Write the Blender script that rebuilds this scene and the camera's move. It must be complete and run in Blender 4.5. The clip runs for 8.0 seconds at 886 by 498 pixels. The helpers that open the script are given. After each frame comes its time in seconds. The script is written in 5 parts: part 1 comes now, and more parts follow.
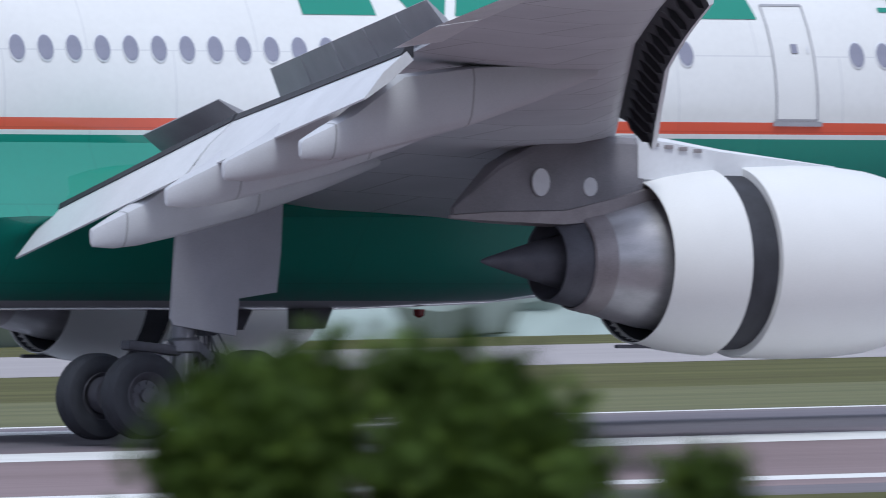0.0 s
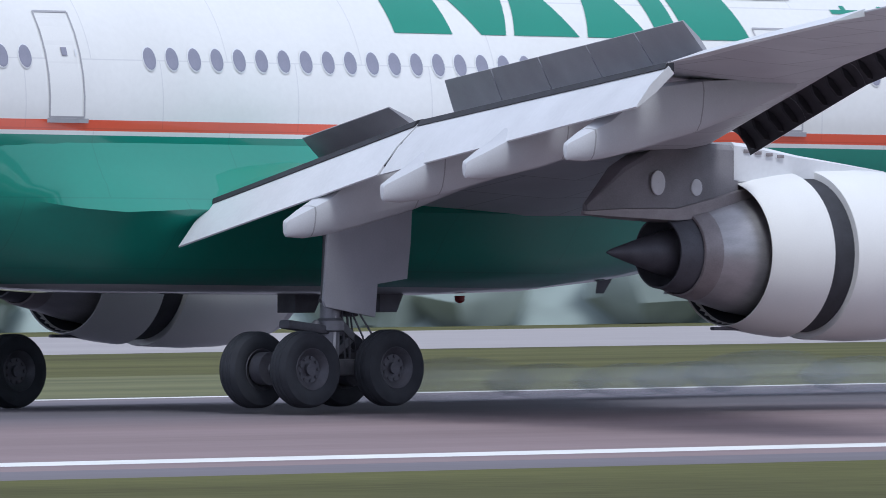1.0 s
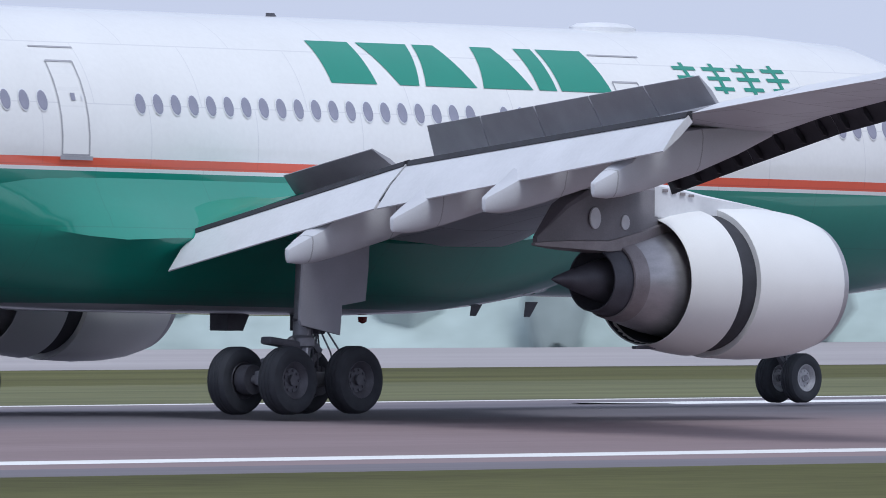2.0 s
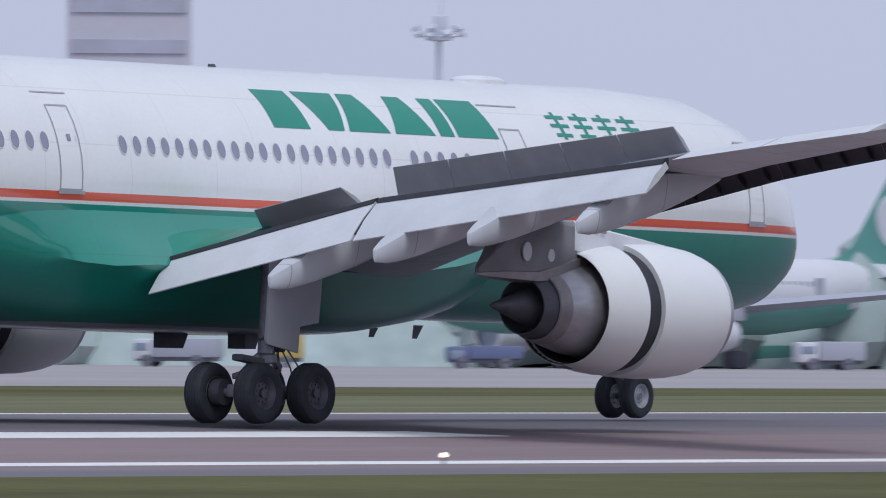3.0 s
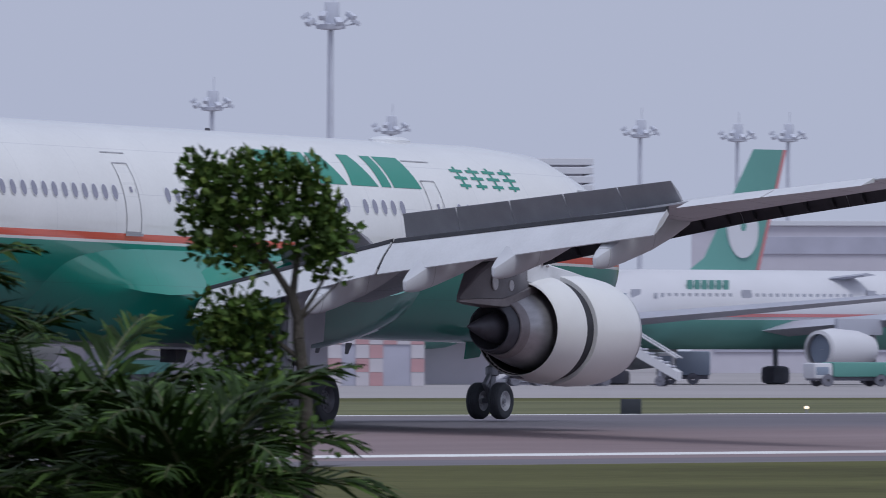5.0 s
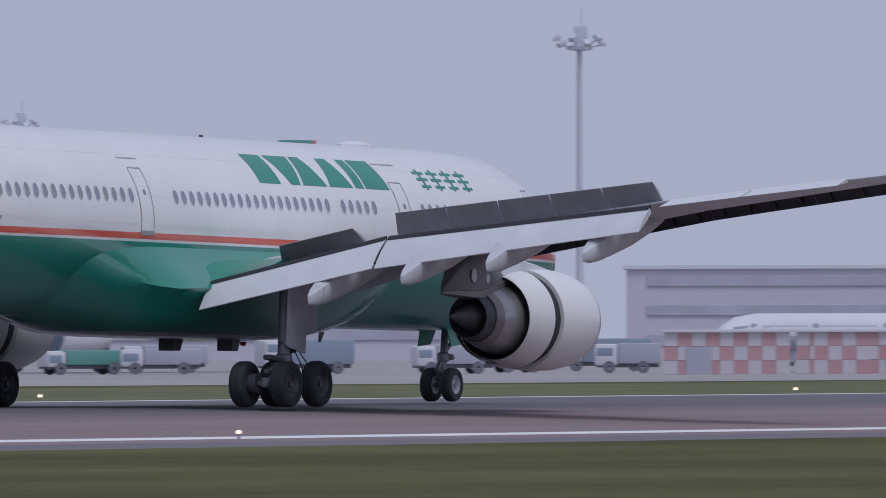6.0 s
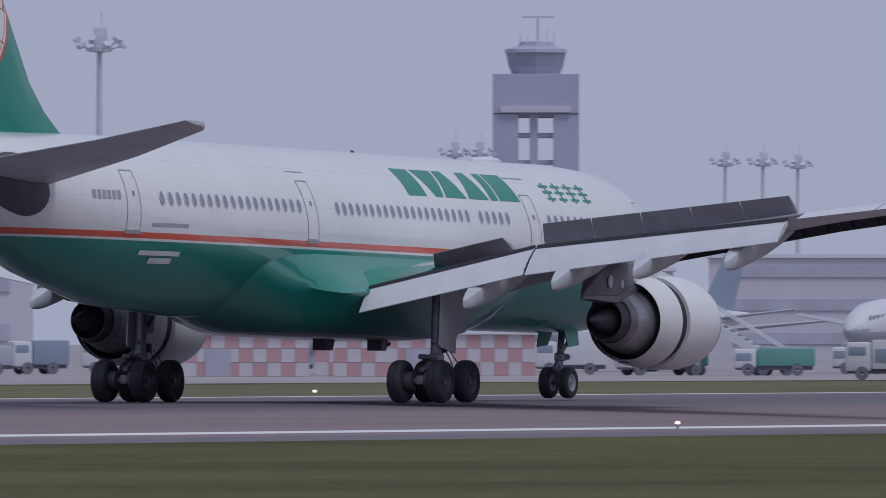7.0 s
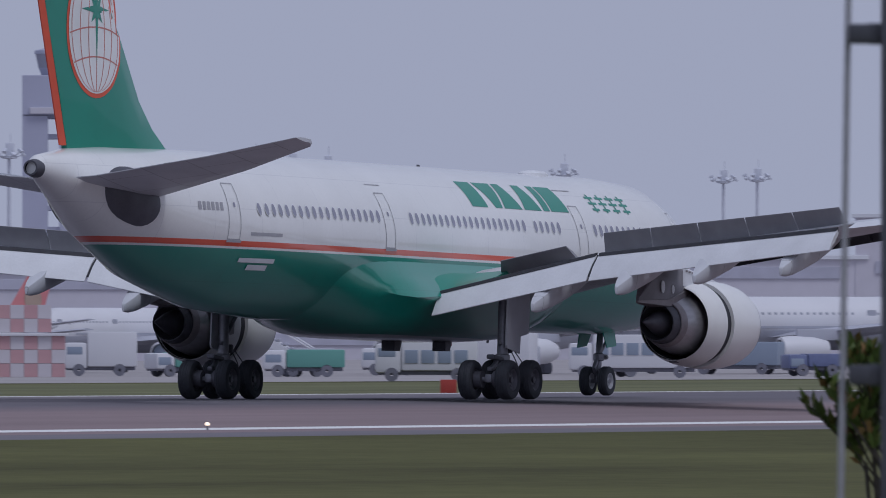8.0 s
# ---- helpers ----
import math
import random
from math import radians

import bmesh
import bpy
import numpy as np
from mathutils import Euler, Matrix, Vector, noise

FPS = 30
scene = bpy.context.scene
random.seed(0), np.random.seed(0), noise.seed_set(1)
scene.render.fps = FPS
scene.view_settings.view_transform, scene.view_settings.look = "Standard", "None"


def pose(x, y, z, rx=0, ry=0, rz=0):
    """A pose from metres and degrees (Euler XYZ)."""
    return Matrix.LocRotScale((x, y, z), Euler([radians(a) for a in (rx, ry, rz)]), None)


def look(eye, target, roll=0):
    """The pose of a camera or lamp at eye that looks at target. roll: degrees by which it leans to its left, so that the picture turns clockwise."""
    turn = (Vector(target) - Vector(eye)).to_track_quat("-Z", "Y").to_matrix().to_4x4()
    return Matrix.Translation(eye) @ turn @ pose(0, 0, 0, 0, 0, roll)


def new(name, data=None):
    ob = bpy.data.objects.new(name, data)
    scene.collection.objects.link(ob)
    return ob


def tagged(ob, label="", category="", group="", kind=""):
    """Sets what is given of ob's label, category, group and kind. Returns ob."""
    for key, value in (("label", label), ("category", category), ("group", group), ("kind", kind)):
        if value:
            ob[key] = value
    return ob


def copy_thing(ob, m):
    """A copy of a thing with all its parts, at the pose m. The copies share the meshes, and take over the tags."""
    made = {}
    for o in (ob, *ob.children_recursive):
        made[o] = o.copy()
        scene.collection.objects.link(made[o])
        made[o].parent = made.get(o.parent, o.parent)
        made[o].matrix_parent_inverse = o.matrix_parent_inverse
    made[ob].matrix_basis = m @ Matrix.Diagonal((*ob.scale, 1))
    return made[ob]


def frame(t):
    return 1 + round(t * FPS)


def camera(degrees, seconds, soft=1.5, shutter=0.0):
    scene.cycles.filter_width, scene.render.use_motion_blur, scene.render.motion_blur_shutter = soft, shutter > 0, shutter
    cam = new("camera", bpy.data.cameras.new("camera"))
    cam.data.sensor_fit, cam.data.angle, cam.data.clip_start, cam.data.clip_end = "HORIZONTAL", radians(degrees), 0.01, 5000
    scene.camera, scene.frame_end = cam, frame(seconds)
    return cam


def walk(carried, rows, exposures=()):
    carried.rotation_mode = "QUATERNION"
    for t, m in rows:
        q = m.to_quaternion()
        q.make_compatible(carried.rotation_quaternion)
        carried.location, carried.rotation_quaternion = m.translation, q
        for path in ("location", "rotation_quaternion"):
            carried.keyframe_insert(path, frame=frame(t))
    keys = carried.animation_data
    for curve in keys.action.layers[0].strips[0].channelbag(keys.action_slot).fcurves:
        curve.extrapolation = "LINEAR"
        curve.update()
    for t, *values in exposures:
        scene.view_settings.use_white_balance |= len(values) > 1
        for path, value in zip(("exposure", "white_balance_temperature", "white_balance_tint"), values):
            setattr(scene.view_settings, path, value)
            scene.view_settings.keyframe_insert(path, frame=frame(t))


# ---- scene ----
EYE = (0.0, -233.96, 2.166)
LOOKS = [  # seconds, heading, tilt, roll
    (0.0, 58.261, 0.162, -1.229),
    (0.3, 54.766, 0.174, -1.024),
    (0.5, 53.135, 0.172, -1.410),
    (1.0, 49.168, 0.123, -0.821),
    (1.5, 44.965, 0.176, -0.125),
    (1.7, 43.679, 0.206, -0.282),
    (2.8, 37.551, 0.203, 0.272),
    (3.0, 36.460, 0.274, 0.319),
    (3.5, 34.215, 0.359, 0.512),
    (4.0, 31.808, 0.311, 0.798),
    (4.5, 30.582, 0.342, 0.333),
    (5.0, 29.162, 0.333, 0.139),
    (5.1, 28.956, 0.318, 0.242),
    (5.2, 28.718, 0.311, 0.184),
    (6.3, 25.969, 0.316, 0.025),
    (6.5, 25.737, 0.338, 0.200),
    (7.0, 24.885, 0.298, 0.020),
    (7.5, 24.071, 0.382, 0.107),
    (8.0, 23.273, 0.303, 0.014),
]
PLANE = [(0.0, 136.29), (0.5, 165.86), (1.0, 194.63), (1.5, 222.64), (2.0, 249.92), (2.5, 276.5), (3.0, 302.44), (3.5, 327.76), (4.0, 352.53), (4.5, 376.78), (5.0, 400.56), (5.5, 423.93), (6.0, 446.94), (6.5, 469.65), (7.0, 492.11), (7.5, 514.4), (8.0, 536.57)]

cam = camera(3.0364, 8.0, soft=0.6, shutter=0.16)
cam.data.dof.use_dof, cam.data.dof.focus_distance, cam.data.dof.aperture_fstop = True, 420.0, 68.0


def heading(h, tilt, roll):
    h, tilt = radians(h), radians(tilt)
    aim = Vector((math.cos(h) * math.cos(tilt), math.sin(h) * math.cos(tilt), math.sin(tilt)))
    return look(EYE, Vector(EYE) + 100 * aim, roll)


walk(cam, [(t, heading(h, p, r)) for t, h, p, r in LOOKS],
     exposures=[(0.0, 0.49, 5850, 7), (1.0, 0.52, 5850, 7), (1.5, 0.5, 5850, 7), (3.0, 0.19, 5900, 9), (3.5, 0.06, 5900, 9), (4.0, -0.03, 5900, 10), (4.5, -0.01, 5900, 10), (6.3, -0.23, 5850, 13), (8.0, -0.37, 5800, 13)])

# ---- world, sun ----
world = bpy.data.worlds.new("hazy_sky")
scene.world = world
world.use_nodes = True
wn, wl = world.node_tree.nodes, world.node_tree.links
sky = wn.new("ShaderNodeTexSky")
sky.sky_type, sky.sun_disc = "NISHITA", False
sky.sun_elevation, sky.sun_rotation = radians(55), radians(200)
sky.dust_density, sky.air_density = 4.0, 1.0
cloud = wn.new("ShaderNodeMix")
cloud.data_type = "RGBA"
cloud.inputs[0].default_value = 0.93
cloud.inputs[7].default_value = (4.85, 5.0, 5.95, 1)
wl.new(sky.outputs[0], cloud.inputs[6])
bg = wn["Background"]
bg.inputs[1].default_value = 0.1
wl.new(cloud.outputs[2], bg.inputs[0])
sun = new("sun", bpy.data.lights.new("sun", "SUN"))
sun.data.energy, sun.data.angle, sun.data.color = 1.2, radians(20), (1.0, 0.97, 0.93)
sun.matrix_world = look((0, 0, 0), (0.25, 0.55, -1.0))
scene.view_settings.exposure = 0.0


# ---- materials ----
def mat(name, color, rough=0.6, metal=0.0, var=0.12, scale=3.0, bump=0.0, coords="Object", fine=40.0, stretch=(1, 1, 1), coat=0.0):
    m = bpy.data.materials.new(name)
    m.use_nodes = True
    n, l = m.node_tree.nodes, m.node_tree.links
    b = n["Principled BSDF"]
    tc, mp = n.new("ShaderNodeTexCoord"), n.new("ShaderNodeMapping")
    mp.inputs["Scale"].default_value = stretch
    l.new(tc.outputs[coords], mp.inputs[0])
    total = None
    for s, w in ((scale, 0.65), (fine, 0.35)):
        t = n.new("ShaderNodeTexNoise")
        t.inputs["Scale"].default_value, t.inputs["Detail"].default_value = s, 4
        l.new(mp.outputs[0], t.inputs[0])
        k = n.new("ShaderNodeMath")
        k.operation = "MULTIPLY"
        k.inputs[1].default_value = w
        l.new(t.outputs[0], k.inputs[0])
        if total is None:
            total = k
        else:
            a = n.new("ShaderNodeMath")
            a.operation = "ADD"
            l.new(total.outputs[0], a.inputs[0]), l.new(k.outputs[0], a.inputs[1])
            total = a
    r = n.new("ShaderNodeMapRange")
    r.inputs[1].default_value, r.inputs[2].default_value = 0.3, 0.7
    r.inputs[3].default_value, r.inputs[4].default_value = 1 - var, 1 + var
    l.new(total.outputs[0], r.inputs[0])
    mul = n.new("ShaderNodeVectorMath")
    mul.operation = "MULTIPLY"
    mul.inputs[0].default_value = color
    l.new(r.outputs[0], mul.inputs[1])
    l.new(mul.outputs[0], b.inputs["Base Color"])
    b.inputs["Roughness"].default_value, b.inputs["Metallic"].default_value = rough, metal
    b.inputs["Coat Weight"].default_value = coat
    if bump:
        bp = n.new("ShaderNodeBump")
        bp.inputs["Strength"].default_value, bp.inputs["Distance"].default_value = bump, 0.05
        l.new(total.outputs[0], bp.inputs["Height"]), l.new(bp.outputs[0], b.inputs["Normal"])
    m["mul"] = mul.name
    return m


WHITE = mat("white_paint", (0.78, 0.78, 0.77), 0.35, var=0.05, scale=0.6, coat=0.3)
GREY = mat("wing_grey", (0.6, 0.61, 0.65), 0.45, var=0.1, scale=0.8)
DARKGREY = mat("spoiler_grey", (0.31, 0.31, 0.335), 0.5, var=0.14, scale=1.5)
GREEN = mat("green_paint", (0.012, 0.25, 0.175), 0.38, var=0.06, scale=0.6, coat=0.2)
RED = mat("red_paint", (0.7, 0.1, 0.05), 0.4, var=0.06)
RUBBER = mat("tyre_rubber", (0.033, 0.036, 0.046), 0.8, var=0.25, scale=4)
METAL = mat("gear_metal", (0.22, 0.22, 0.25), 0.45, 0.4, var=0.2, scale=6)
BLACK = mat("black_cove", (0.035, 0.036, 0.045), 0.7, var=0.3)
GLASS = mat("window_glass", (0.27, 0.272, 0.345), 0.15, var=0.1)
ASPHALT = mat("asphalt", (0.11, 0.1, 0.105), 0.85, var=0.15, scale=0.05, fine=3, stretch=(0.15, 1, 1))
GRASS = mat("grass", (0.094, 0.094, 0.034), 0.9, var=0.45, scale=0.06, fine=1.5, stretch=(0.5, 1, 1))
for gm in (GRASS, ASPHALT):
    gm.node_tree.nodes["Principled BSDF"].inputs["Specular IOR Level"].default_value = 0.1
LINE = mat("line_paint", (0.75, 0.75, 0.74), 0.7, var=0.1, scale=1)


# ---- mesh helpers ----
def part(name, bm, material, parent=None, label="", smooth=True):
    me = bpy.data.meshes.new(name)
    bm.to_mesh(me)
    bm.free()
    for m in (material if isinstance(material, (list, tuple)) else [material]):
        me.materials.append(m)
    if smooth:
        for p in me.polygons:
            p.use_smooth = True
        me.set_sharp_from_angle(angle=radians(35))
    ob = new(name, me)
    if parent is not None:
        ob.parent = parent
    if label:
        ob["label"] = label
    return ob


def loft(rings, closed=True, caps=True, bm=None, mats=None):
    bm = bm or bmesh.new()
    rows = [[bm.verts.new(p) for p in ring] for ring in rings]
    for i in range(len(rows) - 1):
        n = len(rows[i])
        for k in range(n if closed else n - 1):
            f = bm.faces.new((rows[i][k], rows[i][(k + 1) % n], rows[i + 1][(k + 1) % n], rows[i + 1][k]))
            if mats:
                f.material_index = mats[i]
    if caps and closed:
        bm.faces.new(rows[0][::-1]), bm.faces.new(rows[-1])
    bmesh.ops.recalc_face_normals(bm, faces=bm.faces)
    return bm


def lathe(profile, center, axis="x", n=40, bm=None, mats=None, caps=False):
    """profile: (along, radius) pairs, turned about an axis through center."""
    rings = []
    for a, r in profile:
        ring = []
        for k in range(n):
            c, s = math.cos(2 * math.pi * k / n) * r, math.sin(2 * math.pi * k / n) * r
            p = {"x": (a, c, s), "y": (c, a, s), "z": (c, s, a)}[axis]
            ring.append(Vector(center) + Vector(p))
        rings.append(ring)
    return loft(rings, True, caps, bm, mats)


def box(size, at, bevel=0.0, bm=None, rot=None):
    own = bmesh.new()
    bmesh.ops.create_cube(own, size=1, matrix=Matrix.Diagonal((*size, 1)))
    if bevel:
        bmesh.ops.bevel(own, geom=own.edges[:], offset=bevel, segments=2, affect="EDGES", profile=0.6)
    own.transform(Matrix.Translation(at) @ (rot or Matrix.Identity(4)))
    if bm is None:
        return own
    merge(bm, own)
    return bm


def merge(bm, other):
    me = bpy.data.meshes.new("tmp")
    other.to_mesh(me)
    other.free()
    bm.from_mesh(me)
    bpy.data.meshes.remove(me)
    return bm


def slab(corners, thick, up=None):
    """A plate on four or more corner points, thick along its normal."""
    c = [Vector(p) for p in corners]
    nrm = (c[1] - c[0]).cross(c[2] - c[0]).normalized()
    d = nrm * thick
    return loft([c, [p + d for p in c]])


def livery():
    """White over green with a red and a thin white cheat line, by height on the body, with faint panel seams."""
    m = mat("fuselage_livery", (0.78, 0.78, 0.77), 0.3, var=0.05, scale=0.5, fine=9, coat=0.8)
    n, l = m.node_tree.nodes, m.node_tree.links
    mul = n[m["mul"]]
    tc, sp, ramp = n.new("ShaderNodeTexCoord"), n.new("ShaderNodeSeparateXYZ"), n.new("ShaderNodeValToRGB")
    l.new(tc.outputs["Object"], sp.inputs[0])
    k = n.new("ShaderNodeMath")
    k.operation, k.inputs[1].default_value = "MULTIPLY", 0.1
    l.new(sp.outputs[2], k.inputs[0]), l.new(k.outputs[0], ramp.inputs[0])
    ramp.color_ramp.interpolation = "CONSTANT"
    e = ramp.color_ramp.elements
    e[0].position, e[0].color = 0.0, (0.55, 0.56, 0.58, 1)
    e[1].position, e[1].color = 0.5135, (0.78, 0.78, 0.77, 1)
    for p, c in ((0.221, (0.014, 0.25, 0.18, 1)), (0.4845, (0.78, 0.78, 0.77, 1)), (0.4925, (0.72, 0.1, 0.045, 1))):
        x = e.new(p)
        x.color = c
    seam = n.new("ShaderNodeTexBrick")
    seam.inputs["Color1"].default_value = seam.inputs["Color2"].default_value = (1, 1, 1, 1)
    seam.inputs["Mortar"].default_value = (0.86, 0.86, 0.88, 1)
    seam.inputs["Scale"].default_value, seam.inputs["Mortar Size"].default_value = 1.0, 0.012
    seam.inputs["Brick Width"].default_value, seam.inputs["Row Height"].default_value = 3.2, 1.25
    cx = n.new("ShaderNodeCombineXYZ")
    l.new(sp.outputs[0], cx.inputs[0]), l.new(sp.outputs[2], cx.inputs[1]), l.new(cx.outputs[0], seam.inputs[0])
    mix = n.new("ShaderNodeVectorMath")
    mix.operation = "MULTIPLY"
    l.new(ramp.outputs[0], mix.inputs[0]), l.new(seam.outputs[0], mix.inputs[1]), l.new(mix.outputs[0], mul.inputs[0])
    return m


def seams(m, w, h, dark):
    """Thin darker panel joints over a painted skin."""
    n, l = m.node_tree.nodes, m.node_tree.links
    mul = n[m["mul"]]
    tc, br = n.new("ShaderNodeTexCoord"), n.new("ShaderNodeTexBrick")
    br.inputs["Color1"].default_value = br.inputs["Color2"].default_value = (*mul.inputs[0].default_value, 1)
    br.inputs["Color2"].default_value = (*[c * 0.93 for c in mul.inputs[0].default_value], 1)
    br.inputs["Mortar"].default_value = (*[c * dark for c in mul.inputs[0].default_value], 1)
    br.inputs["Scale"].default_value, br.inputs["Mortar Size"].default_value = 1.0, 0.016
    br.inputs["Brick Width"].default_value, br.inputs["Row Height"].default_value = w, h
    l.new(tc.outputs["Object"], br.inputs[0]), l.new(br.outputs[0], mul.inputs[0])


seams(GREY, 2.4, 1.7, 0.55)
LIVERY = livery()
SILVER = mat("bare_metal", (0.45, 0.44, 0.46), 0.36, 0.6, var=0.15, scale=2, fine=20, stretch=(1, 3, 3))
RINGMETAL = mat("heated_metal", (0.32, 0.29, 0.3), 0.5, 0.4, var=0.2, scale=3)
SOOT = mat("sooty_metal", (0.1, 0.1, 0.12), 0.55, 0.3, var=0.25, scale=3)
PYLON = mat("pylon_grey", (0.22, 0.21, 0.23), 0.5, var=0.25, scale=1.5)
LIGHTGREY = mat("light_grey_paint", (0.7, 0.71, 0.74), 0.4, var=0.08, scale=1.0, fine=12)
FRAMEGREY = mat("seal_grey", (0.38, 0.38, 0.41), 0.6)
RIMGREY = mat("dull_rim", (0.11, 0.11, 0.13), 0.5, 0.4, var=0.25, scale=5)
FADEDRED = mat("faded_red_line", (0.55, 0.2, 0.17), 0.5)
NOSERIM = mat("pale_rim", (0.42, 0.42, 0.45), 0.5, 0.2, var=0.25, scale=5)
SEALDARK = mat("worn_dark_metal", (0.085, 0.085, 0.105), 0.5, var=0.35, scale=1.5)
# leg door grey darker than the wing's: shade under the wing put in
DOORGREY = mat("shaded_door_grey", (0.4, 0.4, 0.45), 0.5, var=0.12, scale=1.2)
BEACON = mat("red_glass", (0.3, 0.02, 0.02), 0.2)


# ---- ground ----
def strip(profile, x0=-400, x1=3500, nx=40):
    bm = bmesh.new()
    rows = []
    for y, z in profile:
        rows.append([bm.verts.new((x0 + (x1 - x0) * i / nx, y, z)) for i in range(nx + 1)])
    for a, b in zip(rows, rows[1:]):
        for i in range(nx):
            bm.faces.new((a[i], a[i + 1], b[i + 1], b[i]))
    return bm


def surf(y):
    ys = [-3000, -400, -60, -37, -29.4, 0, 29, 37, 60, 4000]
    zs = [-0.95, -0.95, -0.8, -0.67, -0.6, 0, -0.07, -0.25, -0.5, -0.5]
    return float(np.interp(y, ys, zs))


def lay(ys, lift):
    return [(y, surf(y) + lift) for y in ys]


def runway_asphalt():
    """Rubber streaks darken the middle of the runway along the wheel tracks."""
    m = mat("runway_asphalt", (0.17, 0.155, 0.165), 0.85, var=0.14, scale=0.25, fine=4, stretch=(0.08, 1, 1))
    n, l = m.node_tree.nodes, m.node_tree.links
    n["Principled BSDF"].inputs["Specular IOR Level"].default_value = 0.15
    mul = n[m["mul"]]
    tc, sp, ab, r = n.new("ShaderNodeTexCoord"), n.new("ShaderNodeSeparateXYZ"), n.new("ShaderNodeMath"), n.new("ShaderNodeValToRGB")
    l.new(tc.outputs["Object"], sp.inputs[0])
    ab.operation, ab.inputs[1].default_value = "MULTIPLY_ADD", 1 / 60
    ab.inputs[2].default_value = 0.5
    l.new(sp.outputs[1], ab.inputs[0]), l.new(ab.outputs[0], r.inputs[0])
    e = r.color_ramp.elements
    e[0].position, e[0].color = 0.3, (0.25, 0.192, 0.2, 1)
    e[1].position, e[1].color = 0.43, (0.15, 0.138, 0.16, 1)
    for p, c in ((0.8, (0.15, 0.138, 0.16, 1)), (0.95, (0.2, 0.175, 0.19, 1))):
        x = e.new(p)
        x.color = c
    l.new(r.outputs[0], mul.inputs[0])
    return m


ground = tagged(part("ground", strip(lay((-3000, -400, -60, -37, -29.4, 0, 29, 37, 60, 4000), -0.012), -3000, 4800, 60), GRASS),
                "flat mown airfield grass in muted green", "ground", kind="structure")
runway = tagged(part("runway", strip(lay((-33.5, -29.4, -15, -6, 0, 6, 15, 29, 31), 0.0)), runway_asphalt()),
                "worn grey asphalt runway with dark tyre marks", "runway", kind="structure")
SHOULDER = mat("shoulder_asphalt", (0.15, 0.135, 0.155), 0.85, var=0.2, scale=0.2, fine=2, stretch=(0.06, 1, 1))
tagged(part("shoulder", strip([(-39.1, surf(-39.1) - 0.02)] + lay((-38.6, -37, -33.5), 0.0)), SHOULDER), "dark worn asphalt runway shoulder", "pavement", kind="structure")
# verge strip coloured paler than the ground's grass to stand in for haze
VERGE = mat("hazed_verge_grass", (0.14, 0.145, 0.075), 0.9, var=0.35, scale=0.08, fine=1.2, stretch=(0.3, 1, 1))
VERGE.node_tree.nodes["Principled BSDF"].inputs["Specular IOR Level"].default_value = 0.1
tagged(part("verge", strip(lay((31.2, 37, 60, 160), 0.004)), VERGE), "mown grass verge beyond the runway, paled for haze", "grass", kind="structure")
for nm, y in (("edge_line_near", -29.4), ("edge_line_far", 29)):
    # low cambered strip whose outer face carries the white paint
    rise = 0.045 if y < 0 else 0.014
    prof = [(y - 0.6, surf(y - 0.6) + 0.002), (y - 0.5, surf(y) + 0.3 * rise), (y + 0.45, surf(y) + rise), (y + 0.6, surf(y + 0.6) + 0.002)]
    tagged(part(nm, strip(prof), LINE), "white painted runway edge line", "marking", kind="structure")

# ---- airliner ----
PITCH = 1.09
plane = tagged(new("airliner"), "white and green twin-engined wide-body airliner rolling on the runway", "airplane")


def fus(x):
    xs = [-27.6, -27.2, -25, -22.7, -18.5, -14, -9, 15, 19.6, 22.6, 24.5, 26.0, 27.0, 27.62, 27.78]
    top = [7.55, 7.78, 8.06, 8.18, 8.25, 8.28, 8.29, 8.29, 8.31, 8.17, 7.72, 6.93, 6.0, 5.25, 4.8]
    bot = [7.05, 6.95, 6.1, 5.0, 3.65, 2.86, 2.62, 2.62, 2.64, 2.75, 2.95, 3.2, 3.65, 4.15, 4.5]
    hw = [0.22, 0.36, 0.95, 1.5, 2.2, 2.66, 2.82, 2.82, 2.8, 2.62, 2.25, 1.75, 1.1, 0.5, 0.1]
    return [float(np.interp(x, xs, a)) for a in (top, bot, hw)]


def fus_point(x, z, side=-1, lift=0.0):
    """The skin at height z on one side."""
    t, b, w = fus(x)
    c, r = (t + b) / 2, (t - b) / 2
    s = max(-1, min(1, (z - c) / r))
    k = math.sqrt(1 - s * s)
    return Vector((x, side * (w + lift) * k, c + (r + lift) * s))


FX = [-27.6, -27.4, -27.2, -26.5, -25.7, -25, -23.9, -22.7, -21.3, -19.9, -18.5, -17, -15.5, -14, -12, -10, -9, -6, -3, 0, 3, 6, 9, 12, 15, 18, 19.6, 21.1, 22.6, 23.6, 24.5, 25.3, 26.0, 26.6, 27.0, 27.4, 27.62, 27.75, 27.78]
rings = []
for x in FX:
    t, b, w = fus(x)
    rings.append([(x, w * math.sin(2 * math.pi * k / 96), (t + b) / 2 + (t - b) / 2 * math.cos(2 * math.pi * k / 96)) for k in range(96)])
fuselage = part("fuselage", loft(rings), LIVERY, plane)


